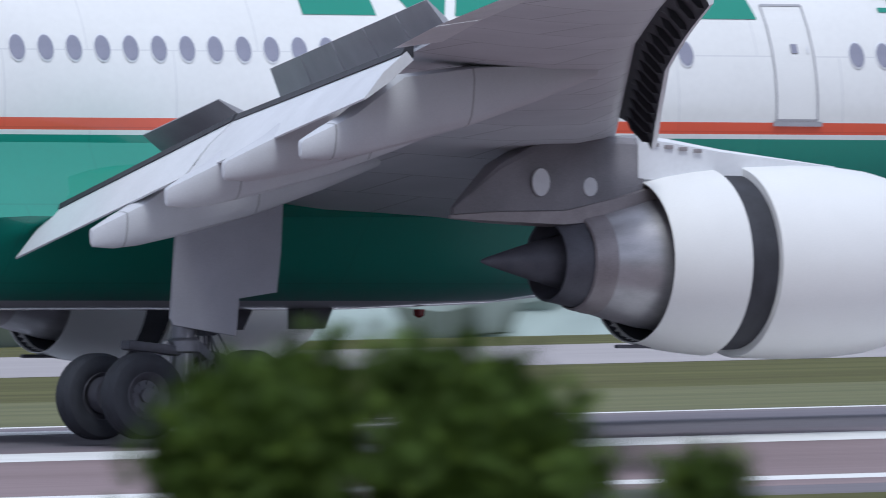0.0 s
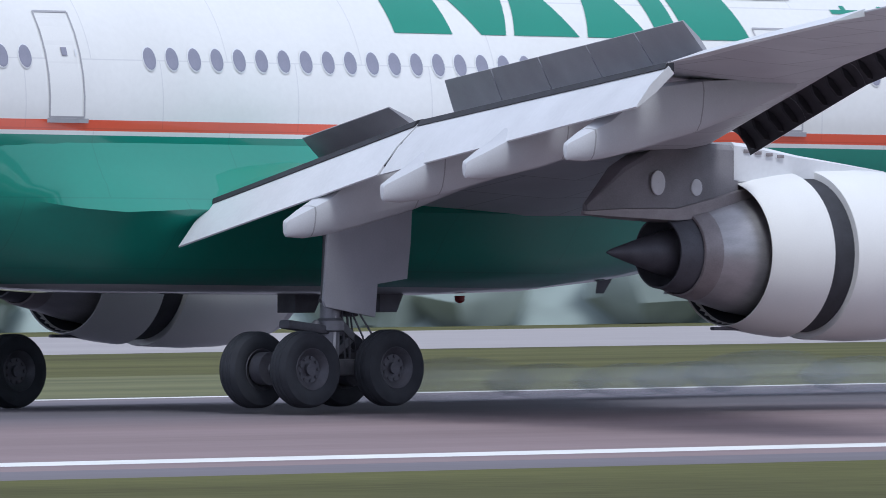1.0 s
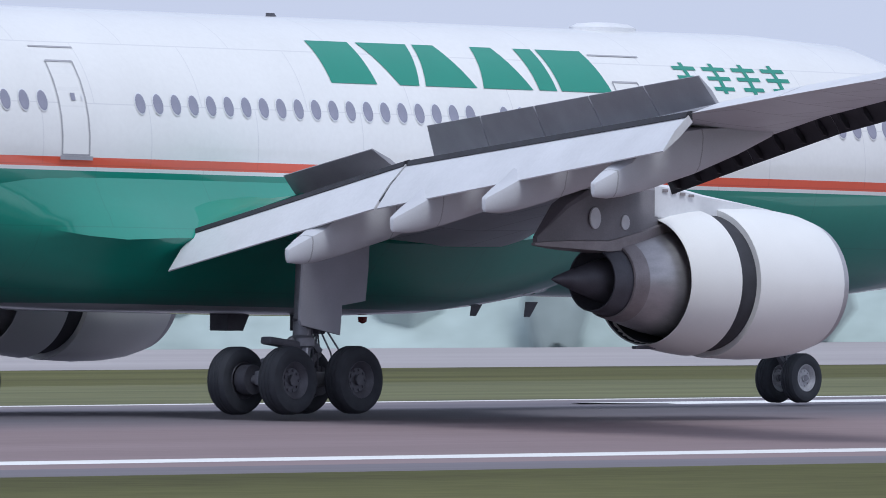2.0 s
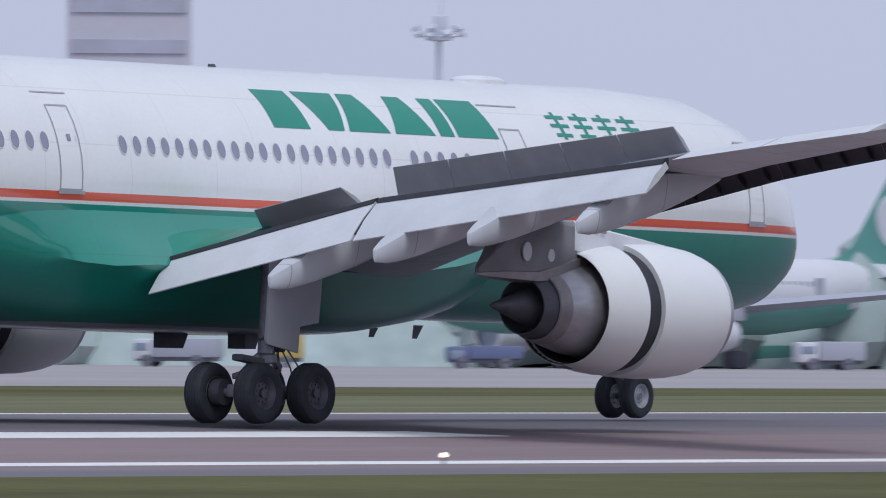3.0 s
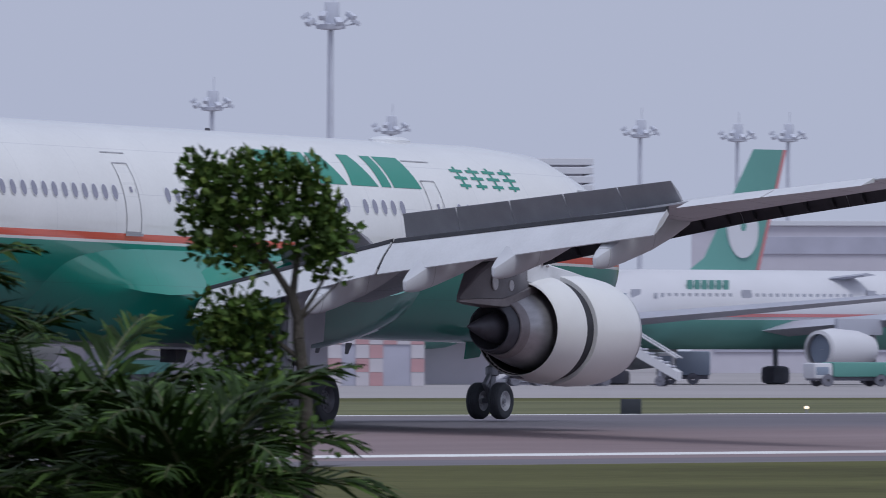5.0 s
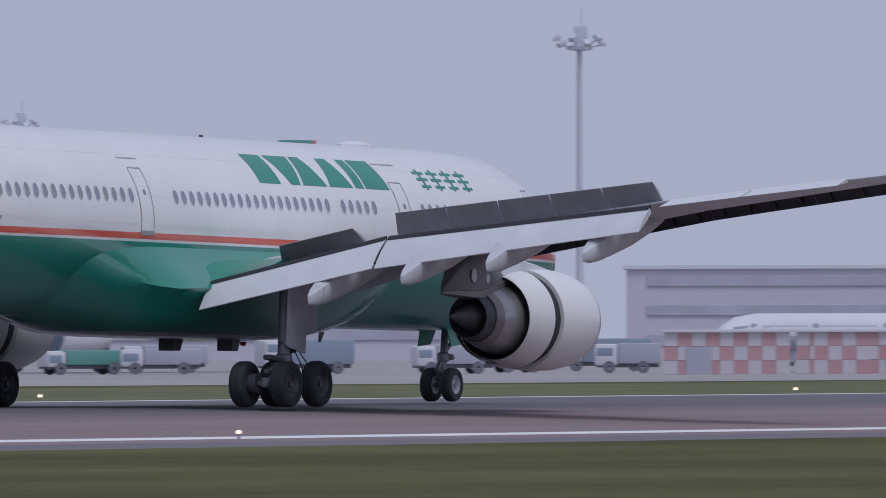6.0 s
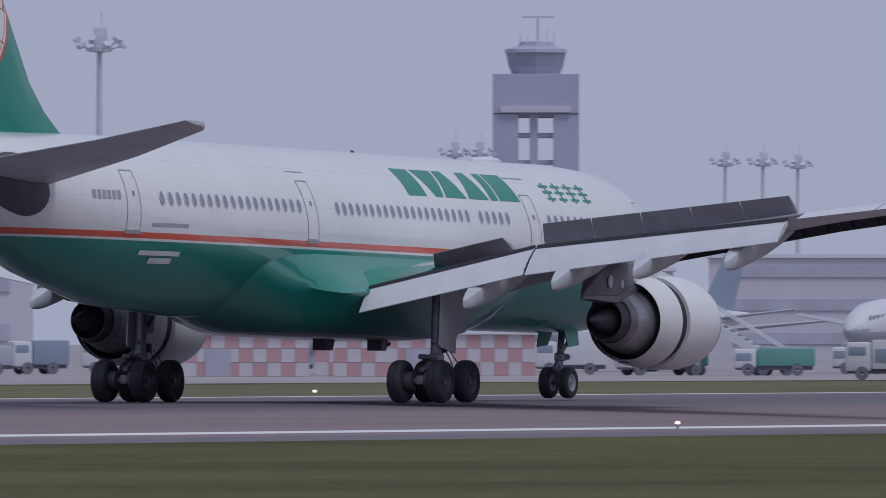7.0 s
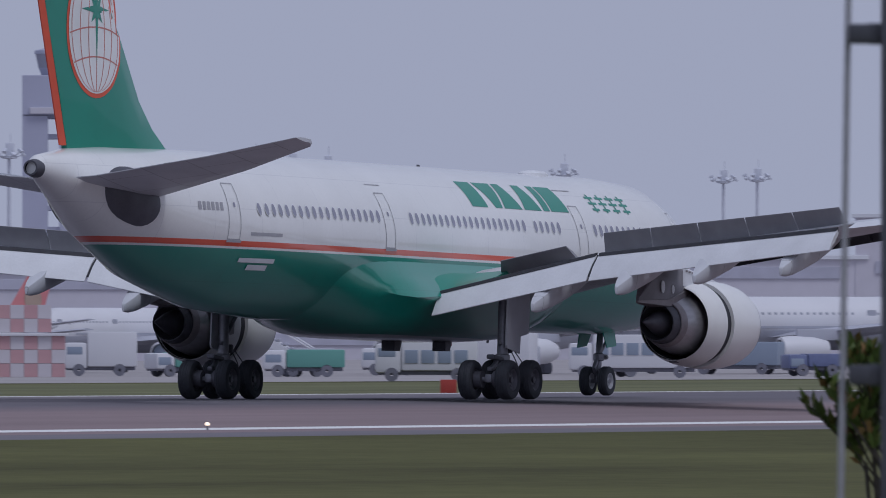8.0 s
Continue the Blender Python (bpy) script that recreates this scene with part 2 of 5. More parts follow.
def on_skin(outline, side=-1, lift=0.012):
    """A thin plate on the skin from an (x, z) outline of quads: list of ((x, z) * 4)."""
    bm = bmesh.new()
    for a, b, c, d in outline:
        nu = max(1, math.ceil(max(abs(b[0] - a[0]), abs(c[0] - d[0])) / 0.25))
        nv = 5
        grid = []
        for j in range(nv + 1):
            v = j / nv
            lo = (a[0] + (d[0] - a[0]) * v, a[1] + (d[1] - a[1]) * v)
            hi = (b[0] + (c[0] - b[0]) * v, b[1] + (c[1] - b[1]) * v)
            grid.append([bm.verts.new(fus_point(lo[0] + (hi[0] - lo[0]) * i / nu, lo[1] + (hi[1] - lo[1]) * i / nu, side, lift)) for i in range(nu + 1)])
        for j in range(nv):
            for i in range(nu):
                bm.faces.new((grid[j][i], grid[j][i + 1], grid[j + 1][i + 1], grid[j + 1][i]))
    bmesh.ops.recalc_face_normals(bm, faces=bm.faces)
    return bm


def rect(x0, x1, z0, z1):
    """Corners run up first, so that the strip bends with the skin."""
    return ((x0, z0), (x1, z0), (x1, z1), (x0, z1))


# windows: a rim and a pane, shared by all
def disc_mesh(name, rx, rz, dome, material):
    bm = bmesh.new()
    n = 16
    outer = [bm.verts.new((rx * math.cos(2 * math.pi * k / n), 0.0, rz * math.sin(2 * math.pi * k / n))) for k in range(n)]
    inner = [bm.verts.new((0.85 * v.co.x, -dome, 0.85 * v.co.z)) for v in outer]
    for k in range(n):
        bm.faces.new((outer[k], outer[(k + 1) % n], inner[(k + 1) % n], inner[k]))
    bm.faces.new(inner)
    bmesh.ops.recalc_face_normals(bm, faces=bm.faces)
    me = bpy.data.meshes.new(name)
    bm.to_mesh(me)
    bm.free()
    me.materials.append(material)
    return me


RIM = disc_mesh("window_rim", 0.165, 0.245, 0.012, LIGHTGREY)
PANE = disc_mesh("window_pane", 0.146, 0.215, 0.006, GLASS)
rows_x = [-14.52 + 0.5434 * i for i in range(19)] + [-1.84 + 0.529 * i for i in range(20)] + [9.28 + 0.53 * i for i in range(5)] + [14.75 + 0.533 * i for i in range(16)]
for side in (-1, 1):
    for x in rows_x:
        p = fus_point(x, 6.28, side)
        nrm = Vector((0, p.y, p.z - 5.455)).normalized()
        tilt = math.atan2(nrm.z, abs(nrm.y))
        rot = Matrix.Rotation(-tilt if side < 0 else tilt, 4, "X") @ (Matrix.Identity(4) if side < 0 else Matrix.Rotation(math.pi, 4, "Z"))
        rim = new("cabin_window", RIM)
        rim.parent = plane
        rim.matrix_basis = Matrix.Translation(p + nrm * 0.004) @ rot
        pane = new("pane", PANE)
        pane.parent = rim
        pane.matrix_basis = pose(0, -0.012, 0)


def door(x, z0, z1, side, w=0.4):
    d = part("cabin_door", on_skin([rect(x - w, x + w, z0, z1)], side, 0.006), WHITE, plane)
    e = 0.018
    part("door_seal", on_skin([rect(x - w - e, x - w + e, z0, z1), rect(x + w - e, x + w + e, z0, z1), rect(x - w, x + w, z1 - e, z1 + e), rect(x - w, x + w, z0 - e, z0 + e)], side, 0.016), FRAMEGREY, d, "thin grey door outline")
    part("door_sill", on_skin([rect(x - w - 0.08, x + w + 0.08, z0 - 0.1, z0 - 0.02)], side, 0.04), FRAMEGREY, d)
    part("door_window", on_skin([rect(x - 0.03, x + 0.1, z0 + 1.1, z0 + 1.25)], side, 0.02), GLASS, d)
    part("door_handle", on_skin([rect(x + 0.27, x + 0.31, z0 + 1.1, z0 + 1.22)], side, 0.03), LIGHTGREY, d)


for side in (-1, 1):
    for x in (-16.3, -3.85, 13.5, 23.4):
        door(x, 5.2, 7.1, side)
    # title in plain green shapes
    zt, zb = 7.74, 6.86
    shapes = [((4.05, zb), (5.45, zb), (5.35, zt), (4.05, zt)), ((6.15, zb), (6.75, zb), (7.15, zt), (5.6, zt)),
              ((6.95, zb), (8.55, zb), (8.0, zt), (7.35, zt)), ((8.75, zb), (10.3, zb), (9.8, zt), (9.15, zt)),
              ((10.5, zb), (11.05, zb), (11.05, zt), (10.5, zt)), ((11.2, zb), (12.8, zb), (12.6, zt), (11.2, zt))]
    for q in shapes:
        part("title_shape", on_skin([[(x + 0.15, z) for x, z in q]], side, 0.012), GREEN, plane, "plain green painted title shape", smooth=True)
    for i in range(4):
        x0 = 15.35 + 0.95 * i
        part("title_shape", on_skin([rect(x0, x0 + 0.72, 7.42, 7.5), rect(x0, x0 + 0.72, 7.22, 7.3), rect(x0 + 0.05, x0 + 0.68, 7.0, 7.08), rect(x0 + 0.3, x0 + 0.42, 6.94, 7.58)], side, 0.012), GREEN, plane)
    for i in range(6):
        x0 = -18.75 + 0.3 * i
        part("marking_bar", on_skin([rect(x0, x0 + 0.2, 6.16, 6.44)], side, 0.012), FRAMEGREY, plane)
    part("marking_bar", on_skin([rect(-15.2, -12.9, 5.36, 5.47)], side, 0.012), FRAMEGREY, plane)
    part("sticker", on_skin([rect(-15.6, -13.2, 4.45, 4.6), rect(-14.9, -13.6, 4.2, 4.38)], side, 0.035), LIGHTGREY, plane, "small pale notice patches")
    part("panel_line", on_skin([rect(-4.5, -3.2, 7.38, 7.41)], side, 0.012), FRAMEGREY, plane)
    part("panel_line", on_skin([rect(12.9, 14.5, 7.65, 7.68)], side, 0.012), FRAMEGREY, plane)
for x, h in ((5.07, 0.16), (-0.2, 0.07), (1.5, 0.07), (9.5, 0.1)):
    part("blade_antenna", loft([[(x + a, b, 8.17) for a, b in ((0.22, 0), (0, 0.04), (-0.22, 0), (0, -0.04))], [(x - 0.08 + a * 0.6, b * 0.6, 8.2 + h) for a, b in ((0.22, 0), (0, 0.04), (-0.22, 0), (0, -0.04))]]), SOOT if h > 0.12 else WHITE, plane)
part("antenna_dome", loft([[(15.4 + a * 0.98 * math.cos(t), a * 0.45 * math.sin(t), z) for t in np.linspace(0, 2 * math.pi, 20, endpoint=False)] for a, z in ((1, 8.2), (0.97, 8.34), (0.75, 8.42), (0.3, 8.45))]), LIGHTGREY, plane)


# belly fairing with a sharp shelf beside the flaps
def fairing():
    sharp = [(0, 2.1), (0.9, 2.1), (1.8, 2.16), (2.5, 2.42), (2.92, 2.8), (3.22, 3.2), (3.6, 3.56), (3.3, 3.92), (3.08, 4.18), (2.92, 4.42), (2.72, 4.78)]
    plain = [(0, 2.1), (0.9, 2.12), (1.75, 2.25), (2.4, 2.55), (2.78, 2.98), (2.93, 3.3), (2.98, 3.55), (2.97, 3.85), (2.93, 4.1), (2.86, 4.4), (2.74, 4.78)]
    xs = [(-8.5, 0.0), (-7.2, 0.22), (-6.6, 0.32), (-6, 0.42), (-5.2, 0.58), (-4.6, 0.68), (-3.8, 0.8), (-3, 0.9), (-2.2, 0.96), (-1.6, 1), (3, 1), (6, 1), (8.5, 0.88), (10.5, 0.62), (12.2, 0.3), (13.5, 0.0)]
    rings = []
    for x, k in xs:
        ring = []
        c = min(1, max(0, (x + 4.9) / 1.8))
        drop = 0.1 * max(0, -1.6 - x)
        for (ya, za), (yb, zb) in zip(sharp, plain):
            y, z = yb + (ya - yb) * c, zb + (za - zb) * c - (drop * c if za == 3.56 else 0)
            a = math.atan2(y, -(z - 5.25))
            iy, iz = 2.66 * math.sin(a), 5.4 - 2.66 * math.cos(a)
            ring.append((iy + (y - iy) * k, iz + (z - iz) * k))
        rings.append([(x, -y, z) for y, z in ring] + [(x, y, z) for y, z in ring[:0:-1]])
    return part("belly_fairing", loft(rings), LIVERY, plane)


fairing()
for x, o, w in ((4.75, 0.85, 0.68), (5.3, -0.85, 0.58)):
    part("belly_hatch", loft([[(x - w / 2, o + y, 1.78) for y in (-0.25, 0.25)] + [(x + w * 0.2, o + y, 1.78) for y in (0.25, -0.25)], [(x - w / 2, o + y, 2.14) for y in (-0.25, 0.25)] + [(x + w / 2, o + y, 2.14) for y in (0.25, -0.25)]]), SOOT, plane, smooth=False)
part("beacon", lathe([(0, 0.02), (0.04, 0.09), (0.14, 0.1)], (7.9, 0, 1.97), "z", 16), BEACON, plane)
for x in (11.5, 13.2):
    part("blade_antenna", loft([[(x + a, b, 2.5) for a, b in ((0.2, 0), (0, 0.03), (-0.2, 0), (0, -0.03))], [(x - 0.15 + a, b, 2.18) for a, b in ((0.1, 0), (0, 0.02), (-0.1, 0), (0, -0.02))]]), SOOT, plane)


# wing sections: span, leading edge, trailing edge, height, thickness
SEC = [(2.3, 10.1, 1.6, 3.9, 1.5), (5.2, 8.3, 0.3, 4.3, 1.15), (9.5, 5.75, -0.7, 4.9, 0.8), (14.5, 2.75, -2.3, 5.4, 0.6), (20, -0.55, -4.1, 5.95, 0.45), (25, -3.3, -6.1, 6.32, 0.32), (29, -5.4, -7.3, 6.62, 0.2)]


def at_span(y):
    ys = [s[0] for s in SEC]
    return [float(np.interp(y, ys, [s[k] for s in SEC])) for k in (1, 2, 3, 4)]


def wing_half(s):
    rings = []
    for y, le, te, z, th in SEC:
        c = le - te
        up = [(0, -0.05), (0.01, 0.14), (0.04, 0.28), (0.12, 0.45), (0.35, 0.6), (0.65, 0.45), (1, 0.08)]
        dn = [(1, -0.02), (0.65, -0.28), (0.35, -0.4), (0.12, -0.36), (0.04, -0.25), (0.01, -0.16)]
        rings.append([(le - c * u, s * y, z + th * v) for u, v in up + dn])
    w = part("wing", loft(rings), GREY, plane, "light grey wing with flaps and spoilers out")
    # drooped slats, hollow backs coloured black for the shade in the gap
    prof = [(-0.05, 0.12), (0.3, 0.1), (0.58, -0.05), (0.72, -0.28), (0.7, -0.42), (0.6, -0.46), (0.5, -0.28), (0.3, -0.08), (-0.05, 0.08)]
    spans = [(10.3, 14.94), (14.95, 19.64), (19.65, 24.24), (24.25, 28.5)]
    for y0, y1 in spans:
        rr = []
        for y in (y0, (y0 + y1) / 2, y1):
            le, te, z, th = at_span(y)
            g = 0.65 + 0.35 * th / 0.8
            rr.append([(le + a * g + 0.03, s * y, z + b * g) for a, b in prof])
        bm = loft(rr)
        bm.faces.ensure_lookup_table()
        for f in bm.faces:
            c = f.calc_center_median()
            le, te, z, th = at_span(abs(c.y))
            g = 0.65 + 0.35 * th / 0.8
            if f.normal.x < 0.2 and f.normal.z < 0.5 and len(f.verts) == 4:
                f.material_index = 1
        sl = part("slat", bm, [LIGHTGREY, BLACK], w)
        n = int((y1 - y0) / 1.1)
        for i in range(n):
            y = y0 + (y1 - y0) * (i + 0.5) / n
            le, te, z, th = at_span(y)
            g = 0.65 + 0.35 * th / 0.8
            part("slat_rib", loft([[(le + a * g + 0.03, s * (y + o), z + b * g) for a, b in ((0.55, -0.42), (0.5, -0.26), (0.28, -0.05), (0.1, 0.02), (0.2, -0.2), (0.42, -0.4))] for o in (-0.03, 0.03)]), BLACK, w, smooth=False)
    # drooped aileron
    for y0, y1 in ((20.4, 23.6), (23.7, 27.3)):
        q = []
        for y in (y0, y1):
            le, te, z, th = at_span(y)
            q.append((Vector((te + 0.02, s * y, z + 0.06)), Vector((te - 0.85 + 0.012 * (y - 20), s * y, z - 0.18))))
        part("aileron", loft([[q[0][0], q[0][1], q[0][0] - Vector((0, 0, 0.13))], [q[1][0], q[1][1], q[1][0] - Vector((0, 0, 0.13))]]), LIGHTGREY, w, smooth=False)
    # winglet
    part("winglet", loft([[(x, s * (29 + b), 6.62) for x, b in ((-5.3, 0), (-6.4, 0.06), (-7.75, 0), (-6.4, -0.06))], [(x, s * (29.4 + b), 7.35) for x, b in ((-6.35, 0), (-7.0, 0.05), (-7.95, 0), (-7.0, -0.05))], [(x, s * (29.7 + b), 7.9) for x, b in ((-7.0, 0), (-7.4, 0.04), (-8.08, 0), (-7.4, -0.04))]]), GREEN, w, "green winglet")
    part("winglet_tip", loft([[(x, s * (29.703 + b), 7.904) for x, b in ((-7.0, 0), (-7.4, 0.04), (-8.08, 0), (-7.4, -0.04))], [(x, s * (29.87 + b), 8.2) for x, b in ((-7.25, 0), (-7.6, 0.03), (-8.12, 0), (-7.6, -0.03))]]), RED, w, "red winglet tip")
    part("winglet_band", loft([[(x, s * (yy + b), z) for x, b in ((f0, 0), (m0, 0.055), (b0, 0), (m0, -0.055))] for yy, z, f0, m0, b0 in ((29.66, 7.83, -6.9, -7.35, -8.08), (29.71, 7.92, -6.99, -7.41, -8.1))]), WHITE, w, "thin white winglet band")
    return w


def wedge(te0, te1, le0, le1, t_le, t_te=0.03):
    """A tapered control surface from its trailing and leading edges, thick below."""
    r = []
    for te, le in ((te0, le0), (te1, le1)):
        te, le = Vector(te), Vector(le)
        d = te - le
        nrm = Vector((d.z, 0, -d.x)).normalized()
        if nrm.z > 0:
            nrm = -nrm
        r.append([te, le + d * 0.5 - nrm * 0.05, le - nrm * 0.0, le + nrm * t_le, le + d * 0.5 + nrm * t_le * 0.75, te + nrm * t_te])
    return loft(r)


def engine(s):
    c = (0, s * 9.37, 2.77)
    eng = part("engine_cowl", lathe([(8.0, 1.4), (8.0, 1.52), (8.05, 1.535), (9.0, 1.56), (9.8, 1.53), (10.4, 1.46), (10.8, 1.36)], c, n=64), WHITE, plane, "white engine cowl")
    part("inlet_lip", lathe([(10.8, 1.36), (11.0, 1.3), (11.08, 1.24), (11.05, 1.18), (10.8, 1.12), (10.2, 1.12), (9.2, 1.16)], c, n=64), SILVER, eng, "bare metal inlet lip")
    part("reverser_sleeve", lathe([(6.3, 1.25), (6.1, 1.29), (6.1, 1.3), (6.5, 1.39), (7.0, 1.46), (7.44, 1.5), (7.44, 1.38)], c, n=64), WHITE, eng, "white reverser sleeve slid aft")
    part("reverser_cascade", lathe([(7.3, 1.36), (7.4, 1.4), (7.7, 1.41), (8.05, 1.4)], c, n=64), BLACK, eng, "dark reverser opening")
    part("latch_fairing", box((1.6, 0.12, 0.06), (6.6, s * 9.37, 1.42), 0.02), SOOT, eng)
    # duct walls coloured black to carry the shade inside the nozzle
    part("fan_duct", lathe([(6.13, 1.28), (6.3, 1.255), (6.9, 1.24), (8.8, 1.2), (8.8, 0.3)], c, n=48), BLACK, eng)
    core = part("core_cowl", lathe([(7.6, 1.14), (6.9, 1.15), (6.2, 1.05), (5.6, 0.91), (5.3, 0.83)], c, n=48), SILVER, eng, "bare silver core cowl")
    part("nozzle_ring", lathe([(5.34, 0.845), (5.3, 0.84), (4.98, 0.775), (4.96, 0.74)], c, n=48), RINGMETAL, core)
    part("exhaust_nozzle", lathe([(5.0, 0.73), (4.6, 0.655), (4.5, 0.64), (4.5, 0.61), (4.9, 0.56), (5.2, 0.3)], c, n=48), SOOT, core)
    part("exhaust_cone", lathe([(5.1, 0.5), (4.6, 0.4), (4.0, 0.24), (3.4, 0.07), (3.28, 0.02)], c, n=32, caps=True), SOOT, core)
    # pylon
    st = [(2.75, 3.5, 3.62, 0.06), (3.5, 3.46, 4.3, 0.27), (4.4, 3.42, 4.75, 0.34), (5.4, 3.4, 4.75, 0.36), (6.1, 3.5, 4.72, 0.36)]
    ring = lambda x, a, b, w: [(x, s * 9.37 + w * u, a + (b - a) * v) for u, v in ((-0.6, 0), (0.6, 0), (1, 0.12), (1, 0.92), (0.8, 1), (-0.8, 1), (-1, 0.92), (-1, 0.12))]
    py = part("pylon", loft([ring(*q) for q in st]), PYLON, plane, "dark grey engine pylon")
    part("pylon_fairing", loft([ring(*q) for q in ((6.0, 4.0, 4.78, 0.37), (6.6, 3.95, 4.72, 0.36), (7.6, 3.98, 4.56, 0.33), (8.8, 4.1, 4.42, 0.27), (9.9, 4.2, 4.3, 0.1))]), LIGHTGREY, py, "white pylon top fairing")
    part("pylon_skirt", loft([ring(*q) for q in ((2.7, 3.44, 3.5, 0.05), (3.4, 3.38, 3.56, 0.28), (4.6, 3.32, 3.58, 0.38), (5.8, 3.38, 3.85, 0.42), (6.5, 3.55, 4.05, 0.4), (7.1, 3.75, 4.0, 0.3))]), RINGMETAL, py, "heat-stained metal skirt")
    for x, z, rx, rz in ((4.18, 4.02, 0.16, 0.22), (5.1, 3.95, 0.13, 0.15)):
        part("access_panel", lathe([(0, 0.01), (0.002, 1.0), (-0.03, 1.02)], (0, 0, 0), "y", 20), LIGHTGREY, py, "pale round access panel").matrix_basis = Matrix.Translation((x, s * (9.37 + 0.375), z)) @ Matrix.Diagonal((rx, s, rz, 1))
    for i in range(4):
        part("vent", box((0.16, 0.02, 0.06), (6.3 + 0.27 * i, s * 9.76, 4.62 - 0.03 * i), 0.008), RINGMETAL, py)


def canoe(s, tip):
    """A keel-shaped fairing: flat flanks, narrow rounded bottom, chopped tail, its top inside the flap and wing."""
    t = Vector((tip[0], s * abs(tip[1]), tip[2]))
    st = [(0.0, 0.04, 0.24, 0.05), (0.03, 0.0, 0.29, 0.075), (0.4, -0.02, 0.47, 0.19), (0.85, 0.03, 0.68, 0.28), (1.7, 0.2, 1.25, 0.32), (3.0, 0.52, 1.4, 0.31), (4.2, 0.9, 1.45, 0.24), (5.3, 1.3, 1.5, 0.08)]
    prof = [(0.0, 0.0), (0.42, 0.05), (0.72, 0.2), (0.92, 0.5), (1.0, 0.82), (0.9, 1.0), (0.3, 1.04)]
    rr = []
    for dx, zb, zt, w in st:
        half = [(w * u, zb + (zt - zb) * v) for u, v in prof]
        rr.append([t + Vector((dx, y, z)) for y, z in half] + [t + Vector((dx, -y, z)) for y, z in half[:0:-1]])
    return part("flap_track_fairing", loft(rr), GREY, plane)


for s in (-1, 1):
    wing_half(s)
    engine(s)
    part("flap", wedge((-1.82, s * 3.5, 2.89), (-2.26, s * 9.5, 4.09), (-0.95, s * 3.45, 3.7), (-1.3, s * 9.5, 5.0), 0.2), LIGHTGREY, plane, "pale grey inboard flap fully lowered")
    part("flap", wedge((-2.28, s * 9.6, 4.09), (-5.25, s * 19.8, 5.07), (-1.35, s * 9.6, 5.0), (-4.5, s * 19.8, 5.78), 0.18), LIGHTGREY, plane, "pale grey outboard flap fully lowered")
    # black strip as painted shade between wing and flap, with pale vane under it
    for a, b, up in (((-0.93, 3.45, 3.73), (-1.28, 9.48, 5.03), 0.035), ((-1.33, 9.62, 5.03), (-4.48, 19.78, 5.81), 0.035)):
        part("flap_slot_shade", loft([[(a[0] + dx, s * a[1], a[2] + dz) for dx, dz in ((-0.1, -0.07), (-0.03, up), (0.12, up + 0.03), (0.12, -0.12))], [(b[0] + dx, s * b[1], b[2] + dz) for dx, dz in ((-0.1, -0.07), (-0.03, up), (0.12, up + 0.03), (0.12, -0.12))]]), BLACK, plane, "black strip painted in for shade above the flap", smooth=False)
    rr = []
    for y, xa, za, xb, zb in ((3.0, -0.8, 4.2, 1.2, 4.45), (3.3, -0.82, 3.88, 1.2, 4.43), (3.58, -0.84, 3.66, 1.2, 4.42), (4.6, -0.9, 4.03, 1.0, 4.48), (5.6, -0.96, 4.27, 0.5, 4.56)):
        rr.append([(xa, s * y, za), (0.5 * (xa + xb), s * y, 0.5 * (za + zb) + 0.04), (xb, s * y, zb), (xb, s * y, zb - 0.15), (xa, s * y, za - 0.05)])
    part("root_fillet", loft(rr), GREEN, plane, "green fillet between body and flap")
    # black wedge that fills the gap between the two flaps
    part("flap_gap_wedge", wedge((-2.1, s * 9.49, 4.25), (-2.1, s * 9.61, 4.27), (-1.2, s * 9.49, 5.0), (-1.2, s * 9.61, 5.0), 0.3), BLACK, plane)
    part("spoiler", wedge((-0.69, s * 5.62, 4.83), (-0.8, s * 8.13, 5.34), (0.15, s * 5.3, 4.4), (0.0, s * 8.35, 4.85), 0.06, 0.02), DARKGREY, plane, "dark grey raised spoiler")
    ends = [(-0.655, 9.48, 5.79, -0.25, 9.4, 5.05), (-4.06, 19.69, 6.575, -3.55, 19.85, 5.95)]
    for i in range(5):
        a, b = i / 5 + 0.002, (i + 1) / 5 - 0.002
        p = [[e0 + (e1 - e0) * u for e0, e1 in zip(*ends)] for u in (a, b)]
        part("spoiler", wedge((p[0][0], s * p[0][1], p[0][2]), (p[1][0], s * p[1][1], p[1][2]), (p[0][3], s * p[0][4], p[0][5]), (p[1][3], s * p[1][4], p[1][5]), 0.06, 0.02), DARKGREY, plane, "dark grey raised spoiler")
    for tip in ((-2.94, 7.78, 3.0), (-3.62, 11.22, 3.58), (-4.55, 14.5, 3.93), (-5.32, 18.04, 4.18)):
        canoe(s, tip)
    # tailplane, nose trimmed down
    rr = []
    for y, le, te, zl, zt, th in ((0.9, -20.2, -26.0, 6.55, 7.05, 0.5), (1.6, -20.6, -26.05, 6.67, 7.1, 0.48), (6, -23.2, -26.6, 7.45, 7.72, 0.35), (9.15, -25.15, -27.0, 8.17, 8.27, 0.28), (9.3, -25.5, -27.03, 8.22, 8.3, 0.24), (9.4, -25.9, -27.05, 8.24, 8.31, 0.14)):
        prof = [(0, 0), (0.06, 0.4), (0.3, 0.5), (0.7, 0.25), (1, 0.03), (1, -0.03), (0.7, -0.28), (0.3, -0.5), (0.06, -0.4)]
        rr.append([(le + (te - le) * u, s * y, zl + (zt - zl) * u + th * v) for u, v in prof])
    part("tailplane", loft(rr), GREY, plane, "grey tailplane")
    bm = bmesh.new()
    plate = []
